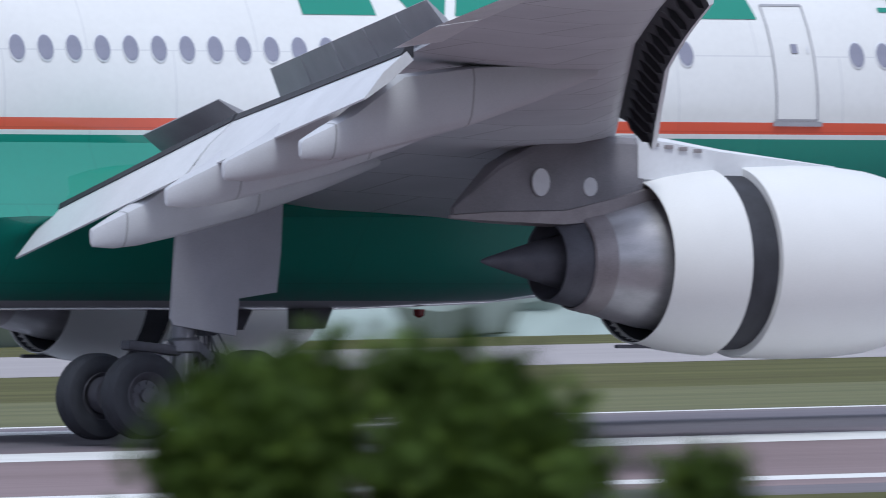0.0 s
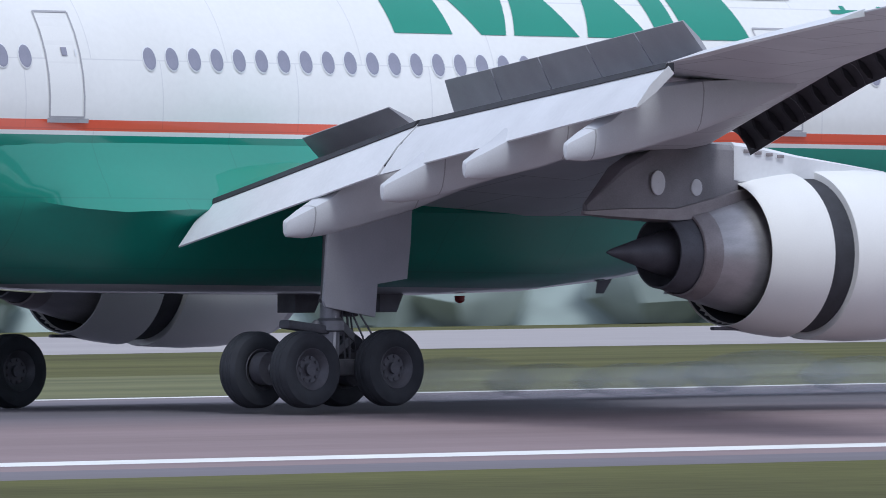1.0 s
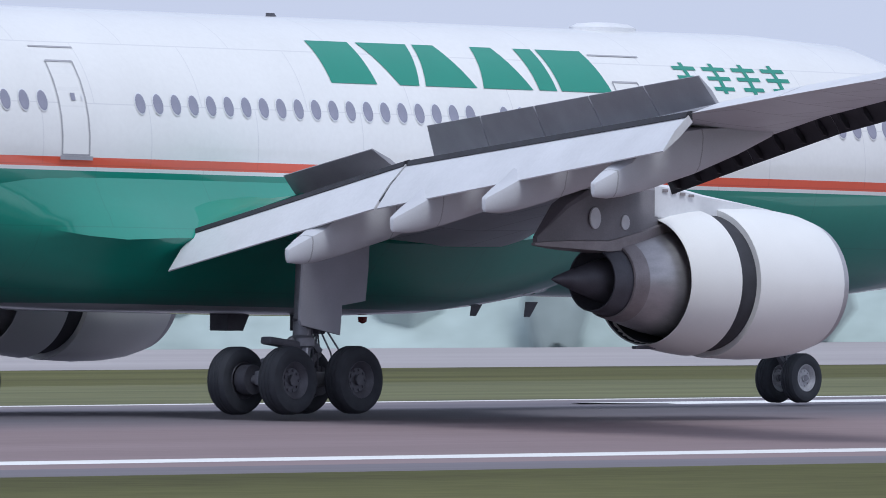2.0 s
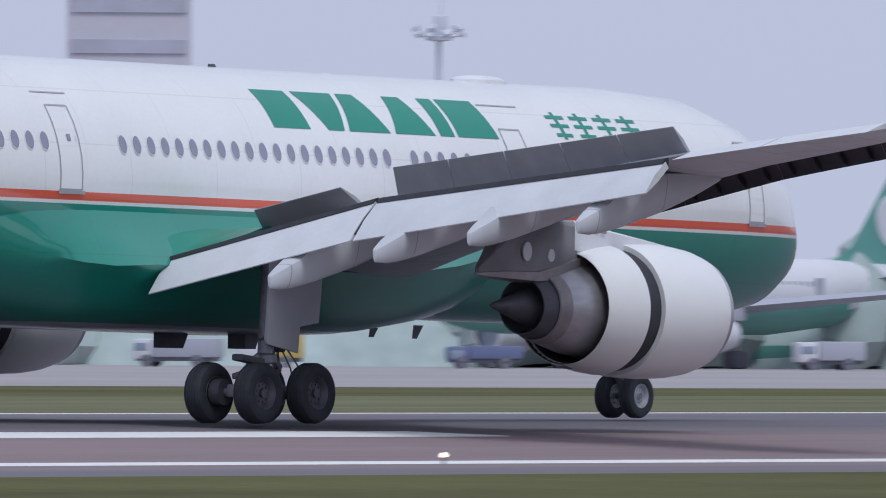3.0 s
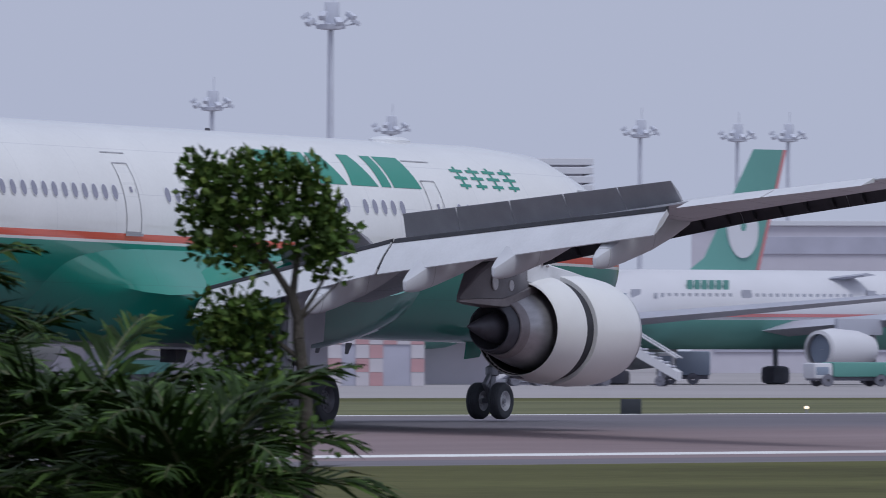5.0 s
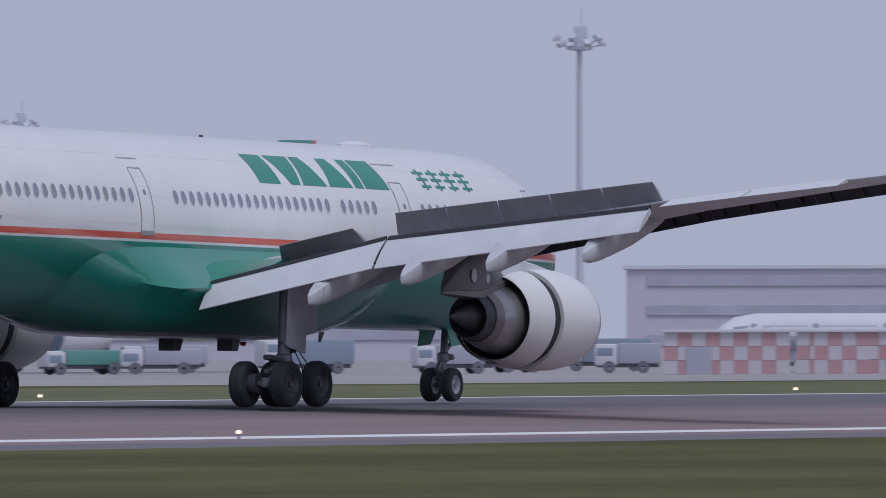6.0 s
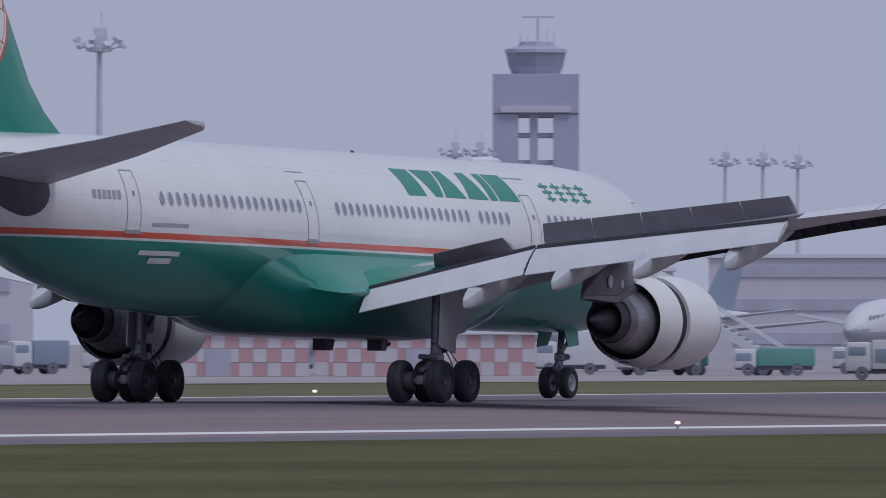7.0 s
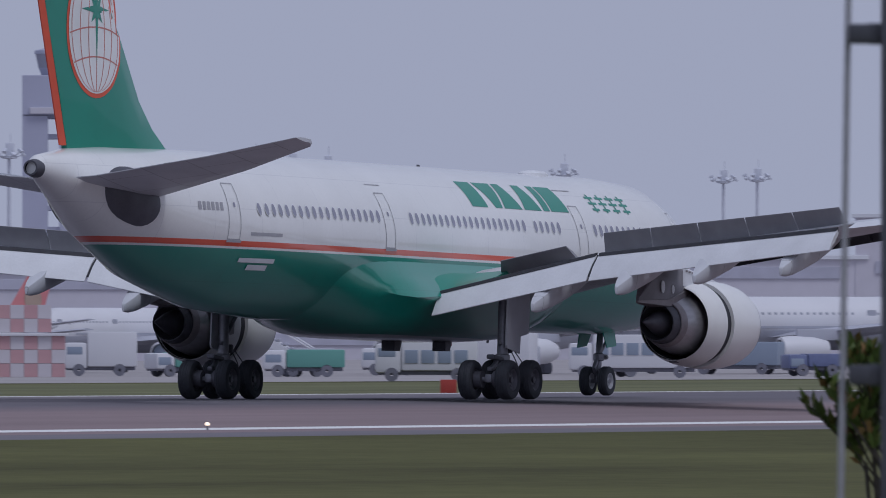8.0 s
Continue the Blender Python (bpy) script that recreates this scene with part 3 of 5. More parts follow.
    for k in range(1, 7):
        u = k / 6
        plate.append([bm.verts.new(fus_point(-22.3 + (1.25 if math.cos(q) > 0 else 1.9) * u * math.cos(q), 6.5 + 0.95 * u * math.sin(q) - 0.3 * u * math.cos(q), s, 0.01 + 0.1 * (1 - u ** 3))) for q in np.linspace(0, 2 * math.pi, 28, endpoint=False)])
    hub = bm.verts.new(fus_point(-22.3, 6.5, s, 0.11))
    for i in range(28):
        bm.faces.new((hub, plate[0][i], plate[0][(i + 1) % 28]))
        for a, b in zip(plate, plate[1:]):
            bm.faces.new((a[i], b[i], b[(i + 1) % 28], a[(i + 1) % 28]))
    bmesh.ops.recalc_face_normals(bm, faces=bm.faces)
    part("tailplane_seal", bm, SEALDARK, plane, "dark seal plate at the tailplane root")


# fin
FIN = [(7.9, -15.9, -25.4, 0.32), (8.3, -16.9, -25.5, 0.34), (8.9, -18.0, -25.75, 0.34), (9.8, -19.1, -26.05, 0.33), (12, -20.75, -26.9, 0.27), (14, -22.5, -27.6, 0.22), (17.1, -25.1, -28.75, 0.12)]
rr = []
for z, le, te, th in FIN:
    te += 0.4
    prof = [(0, 0), (0.04, 0.55), (0.2, 0.95), (0.4, 1), (0.7, 0.7), (1, 0.3)]
    rr.append([(le + (te - le) * u, th * v, z) for u, v in prof] + [(le + (te - le) * u, -th * v, z) for u, v in prof[:0:-1]])
fin = part("fin", loft(rr), GREEN, plane, "green tail fin")
part("rudder_edge", loft([[(te + 0.39, 0.09 * k, z), (te, 0.02, z), (te, -0.02, z), (te + 0.39, -0.09 * k, z)] for z, te, k in ((8.15, -25.45, 1), (12, -26.9, 0.9), (17.1, -28.75, 0.4))]), RED, fin, "red rudder trailing edge")
for s in (-1, 1):
    def fin_face(x, z, lift):
        zs = [f[0] for f in FIN]
        le, te, th = (float(np.interp(z, zs, [f[k] for f in FIN])) for k in (1, 2, 3))
        u = max(0, min(1, (x - le) / (te + 0.4 - le)))
        return Vector((x, s * (th * float(np.interp(u, [0, 0.04, 0.2, 0.4, 0.7, 1], [0, 0.55, 0.95, 1, 0.7, 0.3])) + lift), z))

    def badge(outline, lift):
        bm = bmesh.new()
        cx, cz = sum(p[0] for p in outline) / len(outline), sum(p[1] for p in outline) / len(outline)
        steps = 6
        rings = [[bm.verts.new(fin_face(cx + (x - cx) * k / steps, cz + (z - cz) * k / steps, lift)) for x, z in outline] for k in range(1, steps + 1)]
        mid = bm.verts.new(fin_face(cx, cz, lift))
        n = len(outline)
        for k in range(n):
            bm.faces.new((mid, rings[0][k], rings[0][(k + 1) % n]))
            for a, b in zip(rings, rings[1:]):
                bm.faces.new((a[k], b[k], b[(k + 1) % n], a[(k + 1) % n]))
        bmesh.ops.recalc_face_normals(bm, faces=bm.faces)
        return bm

    CX, CZ = -23.1, 12.25
    circ = lambda r, ry=None: [(CX + r * math.cos(a), CZ + (ry or r) * math.sin(a)) for a in np.linspace(0, 2 * math.pi, 48, endpoint=False)]
    part("badge_rim", badge(circ(2.2, 2.45), 0.012), RED, fin, "red badge rim")
    part("badge_disc", badge(circ(2.05, 2.3), 0.024), WHITE, fin, "white round badge")
    star = []
    for k in range(16):
        a = math.pi / 8 * k + math.pi / 2
        r = (1.9 if k % 8 == 0 else 1.15 if k % 4 == 0 else 0.62) if k % 2 == 0 else 0.3
        star.append((CX + r * math.cos(a), CZ + 0.55 + r * math.sin(a)))
    part("badge_star", badge(star, 0.036), GREEN, fin, "green star shape")
    def ribbon(pts, o):
        bm = bmesh.new()
        lo, hi = [bm.verts.new(q - o) for q in pts], [bm.verts.new(q + o) for q in pts]
        for i in range(len(pts) - 1):
            bm.faces.new((lo[i], hi[i], hi[i + 1], lo[i + 1]))
        part("badge_line", bm, FADEDRED, fin)

    for k in range(-3, 4):
        ribbon([fin_face(CX + k * 0.62 * math.cos(v), CZ + 2.25 * math.sin(v), 0.03) for v in np.linspace(-1.5, 1.4, 14)], Vector((0.025, 0, 0)))
    for zc in (-1.3, -0.3, 1.2):
        w = 2.0 * math.sqrt(max(0.05, 1 - (zc / 2.3) ** 2))
        ribbon([fin_face(CX + w * u, CZ + zc + 0.25 * (1 - u * u), 0.03) for u in np.linspace(-1, 1, 14)], Vector((0, 0, 0.025)))
part("exhaust_pipe", lathe([(-27.75, 0.2), (-27.75, 0.26), (-27.3, 0.34)], (0, 0, 7.32), n=24), SOOT, plane, "dark tail exhaust ring")


# ---- undercarriage ----
def tube(a, b, r, n=14, bm=None):
    a, b = Vector(a), Vector(b)
    d = (b - a).normalized()
    u = d.orthogonal().normalized()
    v = d.cross(u)
    return merge_or(bm, loft([[p + r * (math.cos(t) * u + math.sin(t) * v) for t in np.linspace(0, 2 * math.pi, n, endpoint=False)] for p in (a, b)]))


def merge_or(bm, own):
    return own if bm is None else merge(bm, own)


def tyre_mesh(r, w):
    pr = [(-w * 0.42, r * 0.55), (-w / 2, r * 0.66), (-w / 2, r * 0.82), (-w * 0.44, r * 0.93), (-w * 0.3, r * 0.985)]
    for g in (-0.2, 0.0, 0.2):
        pr += [(w * g - 0.02, r), (w * g - 0.012, r - 0.012), (w * g + 0.012, r - 0.012), (w * g + 0.02, r)]
    pr += [(w * 0.3, r * 0.985), (w * 0.44, r * 0.93), (w / 2, r * 0.82), (w / 2, r * 0.66), (w * 0.42, r * 0.55)]
    return lathe(pr, (0, 0, 0), "y", 48)


def rim_mesh(r, w):
    bm = lathe([(-w * 0.22, 0.02), (-w * 0.22, r * 0.36), (-w * 0.3, r * 0.4), (-w * 0.44, r * 0.54), (-w * 0.4, r * 0.57), (w * 0.4, r * 0.57), (w * 0.44, r * 0.54), (w * 0.3, r * 0.4), (w * 0.22, r * 0.36), (w * 0.22, 0.02)], (0, 0, 0), "y", 40)
    for k in range(9):
        a = 2 * math.pi * k / 9
        for e in (-1, 1):
            tube((0.3 * r * math.cos(a), e * w * 0.2, 0.3 * r * math.sin(a)), (0.3 * r * math.cos(a), e * w * 0.27, 0.3 * r * math.sin(a)), r * 0.045, 6, bm)
    for e in (-1, 1):
        tube((0, e * w * 0.2, 0), (0, e * w * 0.36, 0), r * 0.16, 16, bm)
    return bm


TYRES = {}


def wheel(at, r, w, rim_paint=RIMGREY):
    e = new("wheel")
    e.parent = plane
    e.matrix_basis = pose(*at)
    if r not in TYRES:
        t, m = part("tyre", tyre_mesh(r, w), RUBBER, e), part("rim", rim_mesh(r, w), rim_paint, e)
        TYRES[r] = (t.data, m.data)
    else:
        for nm, d in zip(("tyre", "rim"), TYRES[r]):
            o = new(nm, d)
            o.parent = e
    return e


wheels = []
for s in (-1, 1):
    for ax in (-0.99, 0.99):
        for dy in (-0.7, 0.7):
            at = (ax, s * 5.34 + dy, 0.69 + 0.019 * ax)
            wheels.append((at, 0.69, wheel(at, 0.69, 0.5)))
for dy in (-0.36, 0.36):
    at = (21.5, dy, 1.0)
    wheels.append((at, 0.53, wheel(at, 0.53, 0.36, NOSERIM)))

for s in (-1, 1):
    y = s * 5.34
    g = part("main_strut", tube((0.15, y, 0.8), (0.34, y, 4.3), 0.19, 20), METAL, plane, "grey oleo main gear leg")
    part("oleo", tube((0.14, y, 0.7), (0.17, y, 1.45), 0.15, 20), SILVER, g)
    part("bogie_beam", box((2.2, 0.26, 0.3), (0, y, 0.72), 0.06), METAL, g)
    for ax in (-0.99, 0.99):
        part("axle", tube((ax, y - 0.85, 0.69), (ax, y + 0.85, 0.69), 0.09), METAL, g)
    part("collar", lathe([(1.35, 0.2), (1.38, 0.26), (1.55, 0.26), (1.6, 0.2)], (0.19, y, 0), "z", 20), METAL, g)
    part("pitch_trimmer", tube((-0.75, y, 1.05), (-0.1, y, 1.5), 0.09), METAL, g)
    part("trimmer_bracket", box((0.7, 0.2, 0.14), (-0.6, y, 1.12), 0.04, rot=Matrix.Rotation(radians(-12), 4, "Y")), METAL, g)
    part("torque_link", loft([[(0.15, y + e, 1.6), (0.25, y + e, 1.72), (0.72, y + e, 1.32), (0.66, y + e, 1.2)] for e in (-0.09, 0.09)]), METAL, g)
    part("torque_link", loft([[(0.1, y + e, 0.92), (0.2, y + e, 0.84), (0.72, y + e, 1.2), (0.66, y + e, 1.32)] for e in (-0.07, 0.07)]), METAL, g)
    for o in (0.5, 0.62):
        part("hydraulic_line", tube((o, y - 0.06, 0.85), (o - 0.08, y - 0.06, 1.75), 0.022, 8), SOOT, g)
    part("brake_rod", tube((0.12, y - 0.2, 1.0), (0.18, y - 0.16, 1.7), 0.028, 8), SILVER, g)
    part("drag_stay", tube((0, y, 1.9), (1.5, y + s * -0.4, 3.8), 0.07), METAL, g)
    part("trimmer_beam", box((1.3, 0.3, 0.16), (-0.25, y, 1.42), 0.05, rot=Matrix.Rotation(radians(6), 4, "Y")), SOOT, g)
    part("brake_manifold", box((0.24, 0.34, 0.3), (0.62, y, 1.78), 0.05), SOOT, g)
    part("manifold_arm", tube((0.25, y, 1.85), (0.6, y, 1.85), 0.05, 8), METAL, g)
    for o, dy in ((0.56, -0.16), (0.68, 0.02), (0.74, 0.14), (0.66, -0.24)):
        part("hydraulic_line", tube((o, y + dy, 1.72), (o + 0.1, y + dy * 2.2, 1.28), 0.02, 6), SOOT, g)
        part("hydraulic_line", tube((o + 0.1, y + dy * 2.2, 1.29), (o + 0.22, y + dy * 2.6, 0.74), 0.02, 6), SOOT, g)
    for ax in (-0.99, 0.99):
        for dy in (-0.36, 0.36):
            part("brake_pack", lathe([(-0.14, 0.1), (-0.14, 0.3), (0.14, 0.3), (0.14, 0.1)], (ax, y + dy, 0.69), "y", 20), SOOT, g)
    yo = s * 5.64
    part("gear_door", loft([[(-0.08, yo + e, 3.75), (1.87, yo + e, 3.8), (1.82, yo + e, 2.95), (1.74, yo + e, 2.32), (1.04, yo + e, 2.22), (0.98, yo + e, 1.62), (-0.18, yo + e, 1.8), (-0.23, yo + e, 1.9)] for e in (-0.03, 0.03)]), DOORGREY, plane, "grey main gear leg door", smooth=False)
gx, gz = 21.5, 0.47
ng = part("nose_strut", tube((gx, 0, gz + 0.5), (gx + 0.3, 0, gz + 2.6), 0.12, 18), METAL, plane, "grey nose gear leg")
part("axle", tube((gx, -0.5, gz + 0.53), (gx, 0.5, gz + 0.53), 0.07), METAL, ng)
part("collar", lathe([(gz + 1.25, 0.13), (gz + 1.28, 0.2), (gz + 1.5, 0.2), (gz + 1.55, 0.13)], (gx + 0.12, 0, 0), "z", 18), METAL, ng)
part("drag_stay", tube((gx + 0.15, 0, gz + 1.5), (gx + 1.5, 0, gz + 2.4), 0.07), METAL, ng)
part("torque_link", loft([[(gx - 0.1, e, gz + 0.7), (gx - 0.38, e, gz + 1.0), (gx - 0.05, e, gz + 1.35), (gx - 0.05, e, gz + 1.2), (gx - 0.25, e, gz + 1.0), (gx - 0.05, e, gz + 0.8)] for e in (-0.06, 0.06)]), METAL, ng)
part("taxi_lamp", lathe([(0, 0.02), (0.02, 0.1), (0.12, 0.09), (0.16, 0.03)], (gx + 0.2, -0.22, gz + 1.4), "x", 14), SILVER, ng)
for s in (-1, 1):
    part("gear_door", loft([[(gx - 0.5, s * 0.58 + e, gz + 1.72), (gx + 0.35, s * 0.58 + e, gz + 1.8), (gx + 0.5, s * 0.45 + e, gz + 2.3), (gx - 0.6, s * 0.45 + e, gz + 2.3)] for e in (-0.02, 0.02)]), GREEN, plane, "green nose gear door", smooth=False)


# ---- runway fittings ----
for k in range(2):
    for y in (-10.5, 10.5):
        tagged(part("touchdown_bar", strip([(y - 1.5, surf(y - 1.5) + 0.004), (y - 1.4, surf(y - 1.4) + 0.02), (y + 1.4, surf(y + 1.4) + 0.04), (y + 1.5, surf(y + 1.5) + 0.004)], 128 + 150 * k, 153 + 150 * k, 2), LINE), "white painted touchdown zone bar on the runway", "marking", kind="structure")
GLOW = bpy.data.materials.new("lamp_glow")
GLOW.use_nodes = True
GLOW.node_tree.nodes["Principled BSDF"].inputs["Emission Color"].default_value = (1.0, 0.72, 0.45, 1)
GLOW.node_tree.nodes["Principled BSDF"].inputs["Emission Strength"].default_value = 1.8


def edge_lamp(at):
    e = tagged(new("runway_edge_lamp"), "small glowing runway edge lamp on a short stem", "lamp", "runway edge lamps")
    part("stem", lathe([(0, 0.06), (0.03, 0.04), (0.2, 0.03)], (0, 0, 0), "z", 10, caps=True), METAL, e)
    part("lens", lathe([(0.2, 0.04), (0.22, 0.07), (0.27, 0.06), (0.3, 0.03)], (0, 0, 0), "z", 12, caps=True), GLOW, e, "glowing glass lens")
    e.matrix_basis = pose(*at)
    return e


lamp = edge_lamp((275.7, -30.3, surf(-30.3) - 0.06))
for x in (211.7, *range(333, 1200, 60)):
    copy_thing(lamp, pose(x + 2.7, -30.3, surf(-30.3) - 0.06))
for x in (144, 204, 384, 444, 504, 564, 624, 684, 744):
    copy_thing(lamp, pose(x - 2, 32.0, surf(32.0)))

SIGNBLACK = mat("sign_black", (0.04, 0.045, 0.06), 0.6)
SIGNBLUE = mat("sign_dark_blue", (0.035, 0.042, 0.075), 0.5, var=0.2)
SIGNRED = mat("sign_red", (0.4, 0.05, 0.04), 0.6)


def board(x, y, m, label):
    z = surf(y) - 0.05
    e = tagged(new("runway_sign"), label, "sign")
    part("panel", box((0.2, 0.75, 0.62), (0, 0, 0.45), 0.02), m, e)
    for o in (-0.25, 0.25):
        part("leg", box((0.06, 0.06, 0.16), (0, o, 0.08), 0.01), METAL, e)
    e.matrix_basis = pose(x, y, z, 0, 0, 25)


board(530, 54, SIGNBLACK, "black distance sign board standing on the grass")
board(712, 72, SIGNRED, "small red sign board standing on the grass")



def distance_board():
    """Broad marker board beside the runway with worn white marks."""
    g = surf(-50) - 0.02
    e = tagged(new("distance_marker"), "dark blue marker board with worn white marks", "sign")
    part("panel", box((1.15, 0.16, 0.9), (0, 0, 0.55), 0.03), SIGNBLUE, e)
    part("top_cap", box((1.19, 0.2, 0.04), (0, 0, 1.01), 0.01), SIGNBLUE, e)
    for o in (-0.4, 0.4):
        part("leg", box((0.08, 0.08, 0.12), (o, 0, 0.06), 0.01), METAL, e)
    for w, h, x, z in ((0.12, 0.36, -0.26, 0.66), (0.34, 0.1, -0.12, 0.82), (0.12, 0.3, 0.02, 0.66), (0.34, 0.1, -0.12, 0.5), (0.14, 0.26, -0.24, 0.3), (0.13, 0.26, 0.03, 0.3)):
        part("mark", box((w, 0.012, h), (x, -0.085, z), 0.004), LINE, e)
    e.matrix_basis = facing(32.04, 346, g)


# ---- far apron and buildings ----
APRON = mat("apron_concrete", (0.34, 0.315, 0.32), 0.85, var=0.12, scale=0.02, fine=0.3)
# foliage paled to blue-green, with the distance haze in the colour
TREES = mat("hazed_foliage", (0.36, 0.43, 0.42), 0.9, var=0.3, scale=0.05, fine=0.4)
# distant walls, roofs, glass and concrete: haze mixed in as paler, bluer colour
HAZEWALL = mat("hazed_wall", (0.58, 0.56, 0.63), 0.8, var=0.06, scale=0.05, fine=0.8)
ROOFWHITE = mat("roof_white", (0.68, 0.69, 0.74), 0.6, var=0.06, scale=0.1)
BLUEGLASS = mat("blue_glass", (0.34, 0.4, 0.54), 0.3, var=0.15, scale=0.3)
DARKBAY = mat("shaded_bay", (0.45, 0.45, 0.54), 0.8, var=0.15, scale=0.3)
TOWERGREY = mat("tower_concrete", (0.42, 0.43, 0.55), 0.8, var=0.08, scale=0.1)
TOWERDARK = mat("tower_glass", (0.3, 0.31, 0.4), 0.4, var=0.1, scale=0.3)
# mast steel lightened towards the sky colour to imitate haze
MASTGREY = mat("hazed_mast_steel", (0.58, 0.6, 0.68), 0.6, var=0.1, scale=0.5)
# shed, vehicle and jet colours washed out, haze included in the paint
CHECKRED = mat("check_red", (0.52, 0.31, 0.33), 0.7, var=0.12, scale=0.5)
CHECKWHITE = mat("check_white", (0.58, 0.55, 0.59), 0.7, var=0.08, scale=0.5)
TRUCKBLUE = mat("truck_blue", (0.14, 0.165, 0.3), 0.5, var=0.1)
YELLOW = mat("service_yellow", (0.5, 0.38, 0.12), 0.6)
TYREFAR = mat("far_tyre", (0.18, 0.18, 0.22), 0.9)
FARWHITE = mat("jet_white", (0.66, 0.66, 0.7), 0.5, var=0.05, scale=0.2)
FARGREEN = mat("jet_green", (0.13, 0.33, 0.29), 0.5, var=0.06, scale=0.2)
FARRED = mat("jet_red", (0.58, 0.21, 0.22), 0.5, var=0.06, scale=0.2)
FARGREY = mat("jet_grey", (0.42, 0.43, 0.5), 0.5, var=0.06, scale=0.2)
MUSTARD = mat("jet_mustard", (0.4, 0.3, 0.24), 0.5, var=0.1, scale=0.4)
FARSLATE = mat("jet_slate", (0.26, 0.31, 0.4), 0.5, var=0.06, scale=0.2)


def place(az, dist, z=0.0):
    a = radians(az)
    return Vector((dist * math.cos(a), EYE[1] + dist * math.sin(a), z))


bm = bmesh.new()
pts = [(-500, 300), (450, 300), (620, 215), (800, 172), (1300, 165), (4500, 165), (4500, 3600), (830, 3600), (830, 511), (-500, 511)]
bm.faces.new([bm.verts.new((x, y, -0.5)) for x, y in pts])
tagged(part("apron", bm, APRON), "pale concrete apron in front of the terminal", "pavement", kind="structure")

bm = bmesh.new()
rnd = random.Random(5)
for k in range(560):
    az = rnd.uniform(34.4, 72)
    d = rnd.uniform(1070, 1120) if az > 41 else rnd.uniform(1170, 1230)
    p = place(az, d, -0.5)
    r, h = rnd.uniform(2, 5), rnd.uniform(6, 11)
    n = 8
    ph = rnd.random() * 6
    rows = []
    for u, w in ((0, 0.6), (0.25, 1.0), (0.55, 0.95), (0.8, 0.65), (1.0, 0.1)):
        rows.append([bm.verts.new(p + Vector((r * w * (0.75 + 0.5 * rnd.random()) * math.cos(ph + 6.283 * i / n), r * w * (0.75 + 0.5 * rnd.random()) * math.sin(ph + 6.283 * i / n), h * u + rnd.uniform(-0.4, 0.4)))) for i in range(n)])
    for a, b in zip(rows, rows[1:]):
        for i in range(n):
            bm.faces.new((a[i], a[(i + 1) % n], b[(i + 1) % n], b[i]))
# ridge added among the crowns to fill their dark gaps
bank = []
for k in range(420):
    az = 34.4 + 37.6 * k / 419
    d = 1090 if az > 41 else 1190
    crest = 7.0 + 2.2 * noise.noise((az * 2.1, 0, 0)) + 1.2 * noise.noise((az * 9, 3, 0))
    bank.append([bm.verts.new(place(az, d + o, z)) for o, z in ((-14, -0.6), (-11, 0.35 * crest), (-5, 0.75 * crest), (3, crest))])
for a, b in zip(bank, bank[1:]):
    for i in range(3):
        bm.faces.new((a[i], b[i], b[i + 1], a[i + 1]))
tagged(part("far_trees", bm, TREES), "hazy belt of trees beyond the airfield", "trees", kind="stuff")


def facing(az, dist, z=-0.5):
    """A pose whose x runs to the viewer's right and y away from the viewer."""
    p = place(az, dist, z)
    return Matrix.Translation(p) @ Matrix.Rotation(radians(az - 90), 4, "Z")


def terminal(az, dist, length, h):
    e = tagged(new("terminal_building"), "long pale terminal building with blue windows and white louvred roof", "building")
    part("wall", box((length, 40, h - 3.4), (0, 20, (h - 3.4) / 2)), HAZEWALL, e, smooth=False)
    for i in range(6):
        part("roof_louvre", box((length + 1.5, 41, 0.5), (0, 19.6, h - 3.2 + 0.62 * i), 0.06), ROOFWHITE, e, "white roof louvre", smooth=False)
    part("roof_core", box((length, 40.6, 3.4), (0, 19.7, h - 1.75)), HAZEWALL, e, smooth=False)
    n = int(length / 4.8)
    # lowest row: door bays, the shade of the openings put into the panel colour
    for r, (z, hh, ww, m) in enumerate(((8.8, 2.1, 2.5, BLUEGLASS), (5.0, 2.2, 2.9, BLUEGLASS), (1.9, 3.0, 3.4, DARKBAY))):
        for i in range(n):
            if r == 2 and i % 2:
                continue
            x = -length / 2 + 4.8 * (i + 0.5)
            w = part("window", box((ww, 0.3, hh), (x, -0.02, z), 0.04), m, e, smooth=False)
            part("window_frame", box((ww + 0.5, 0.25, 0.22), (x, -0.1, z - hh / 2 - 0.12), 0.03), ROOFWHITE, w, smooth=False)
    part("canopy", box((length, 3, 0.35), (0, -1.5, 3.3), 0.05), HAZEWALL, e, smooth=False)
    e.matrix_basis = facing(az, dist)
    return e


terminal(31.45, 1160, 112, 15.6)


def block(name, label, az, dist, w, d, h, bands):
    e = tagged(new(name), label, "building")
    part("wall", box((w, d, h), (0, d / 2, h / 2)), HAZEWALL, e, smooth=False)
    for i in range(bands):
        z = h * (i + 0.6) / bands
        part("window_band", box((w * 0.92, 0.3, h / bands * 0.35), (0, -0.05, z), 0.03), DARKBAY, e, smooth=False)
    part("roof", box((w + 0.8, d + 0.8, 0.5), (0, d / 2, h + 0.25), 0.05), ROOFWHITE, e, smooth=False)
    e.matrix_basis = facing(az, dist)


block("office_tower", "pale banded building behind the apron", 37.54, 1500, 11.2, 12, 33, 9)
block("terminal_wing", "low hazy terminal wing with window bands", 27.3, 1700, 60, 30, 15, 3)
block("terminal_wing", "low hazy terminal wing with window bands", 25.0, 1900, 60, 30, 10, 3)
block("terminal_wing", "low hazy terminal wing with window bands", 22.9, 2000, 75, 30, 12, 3)
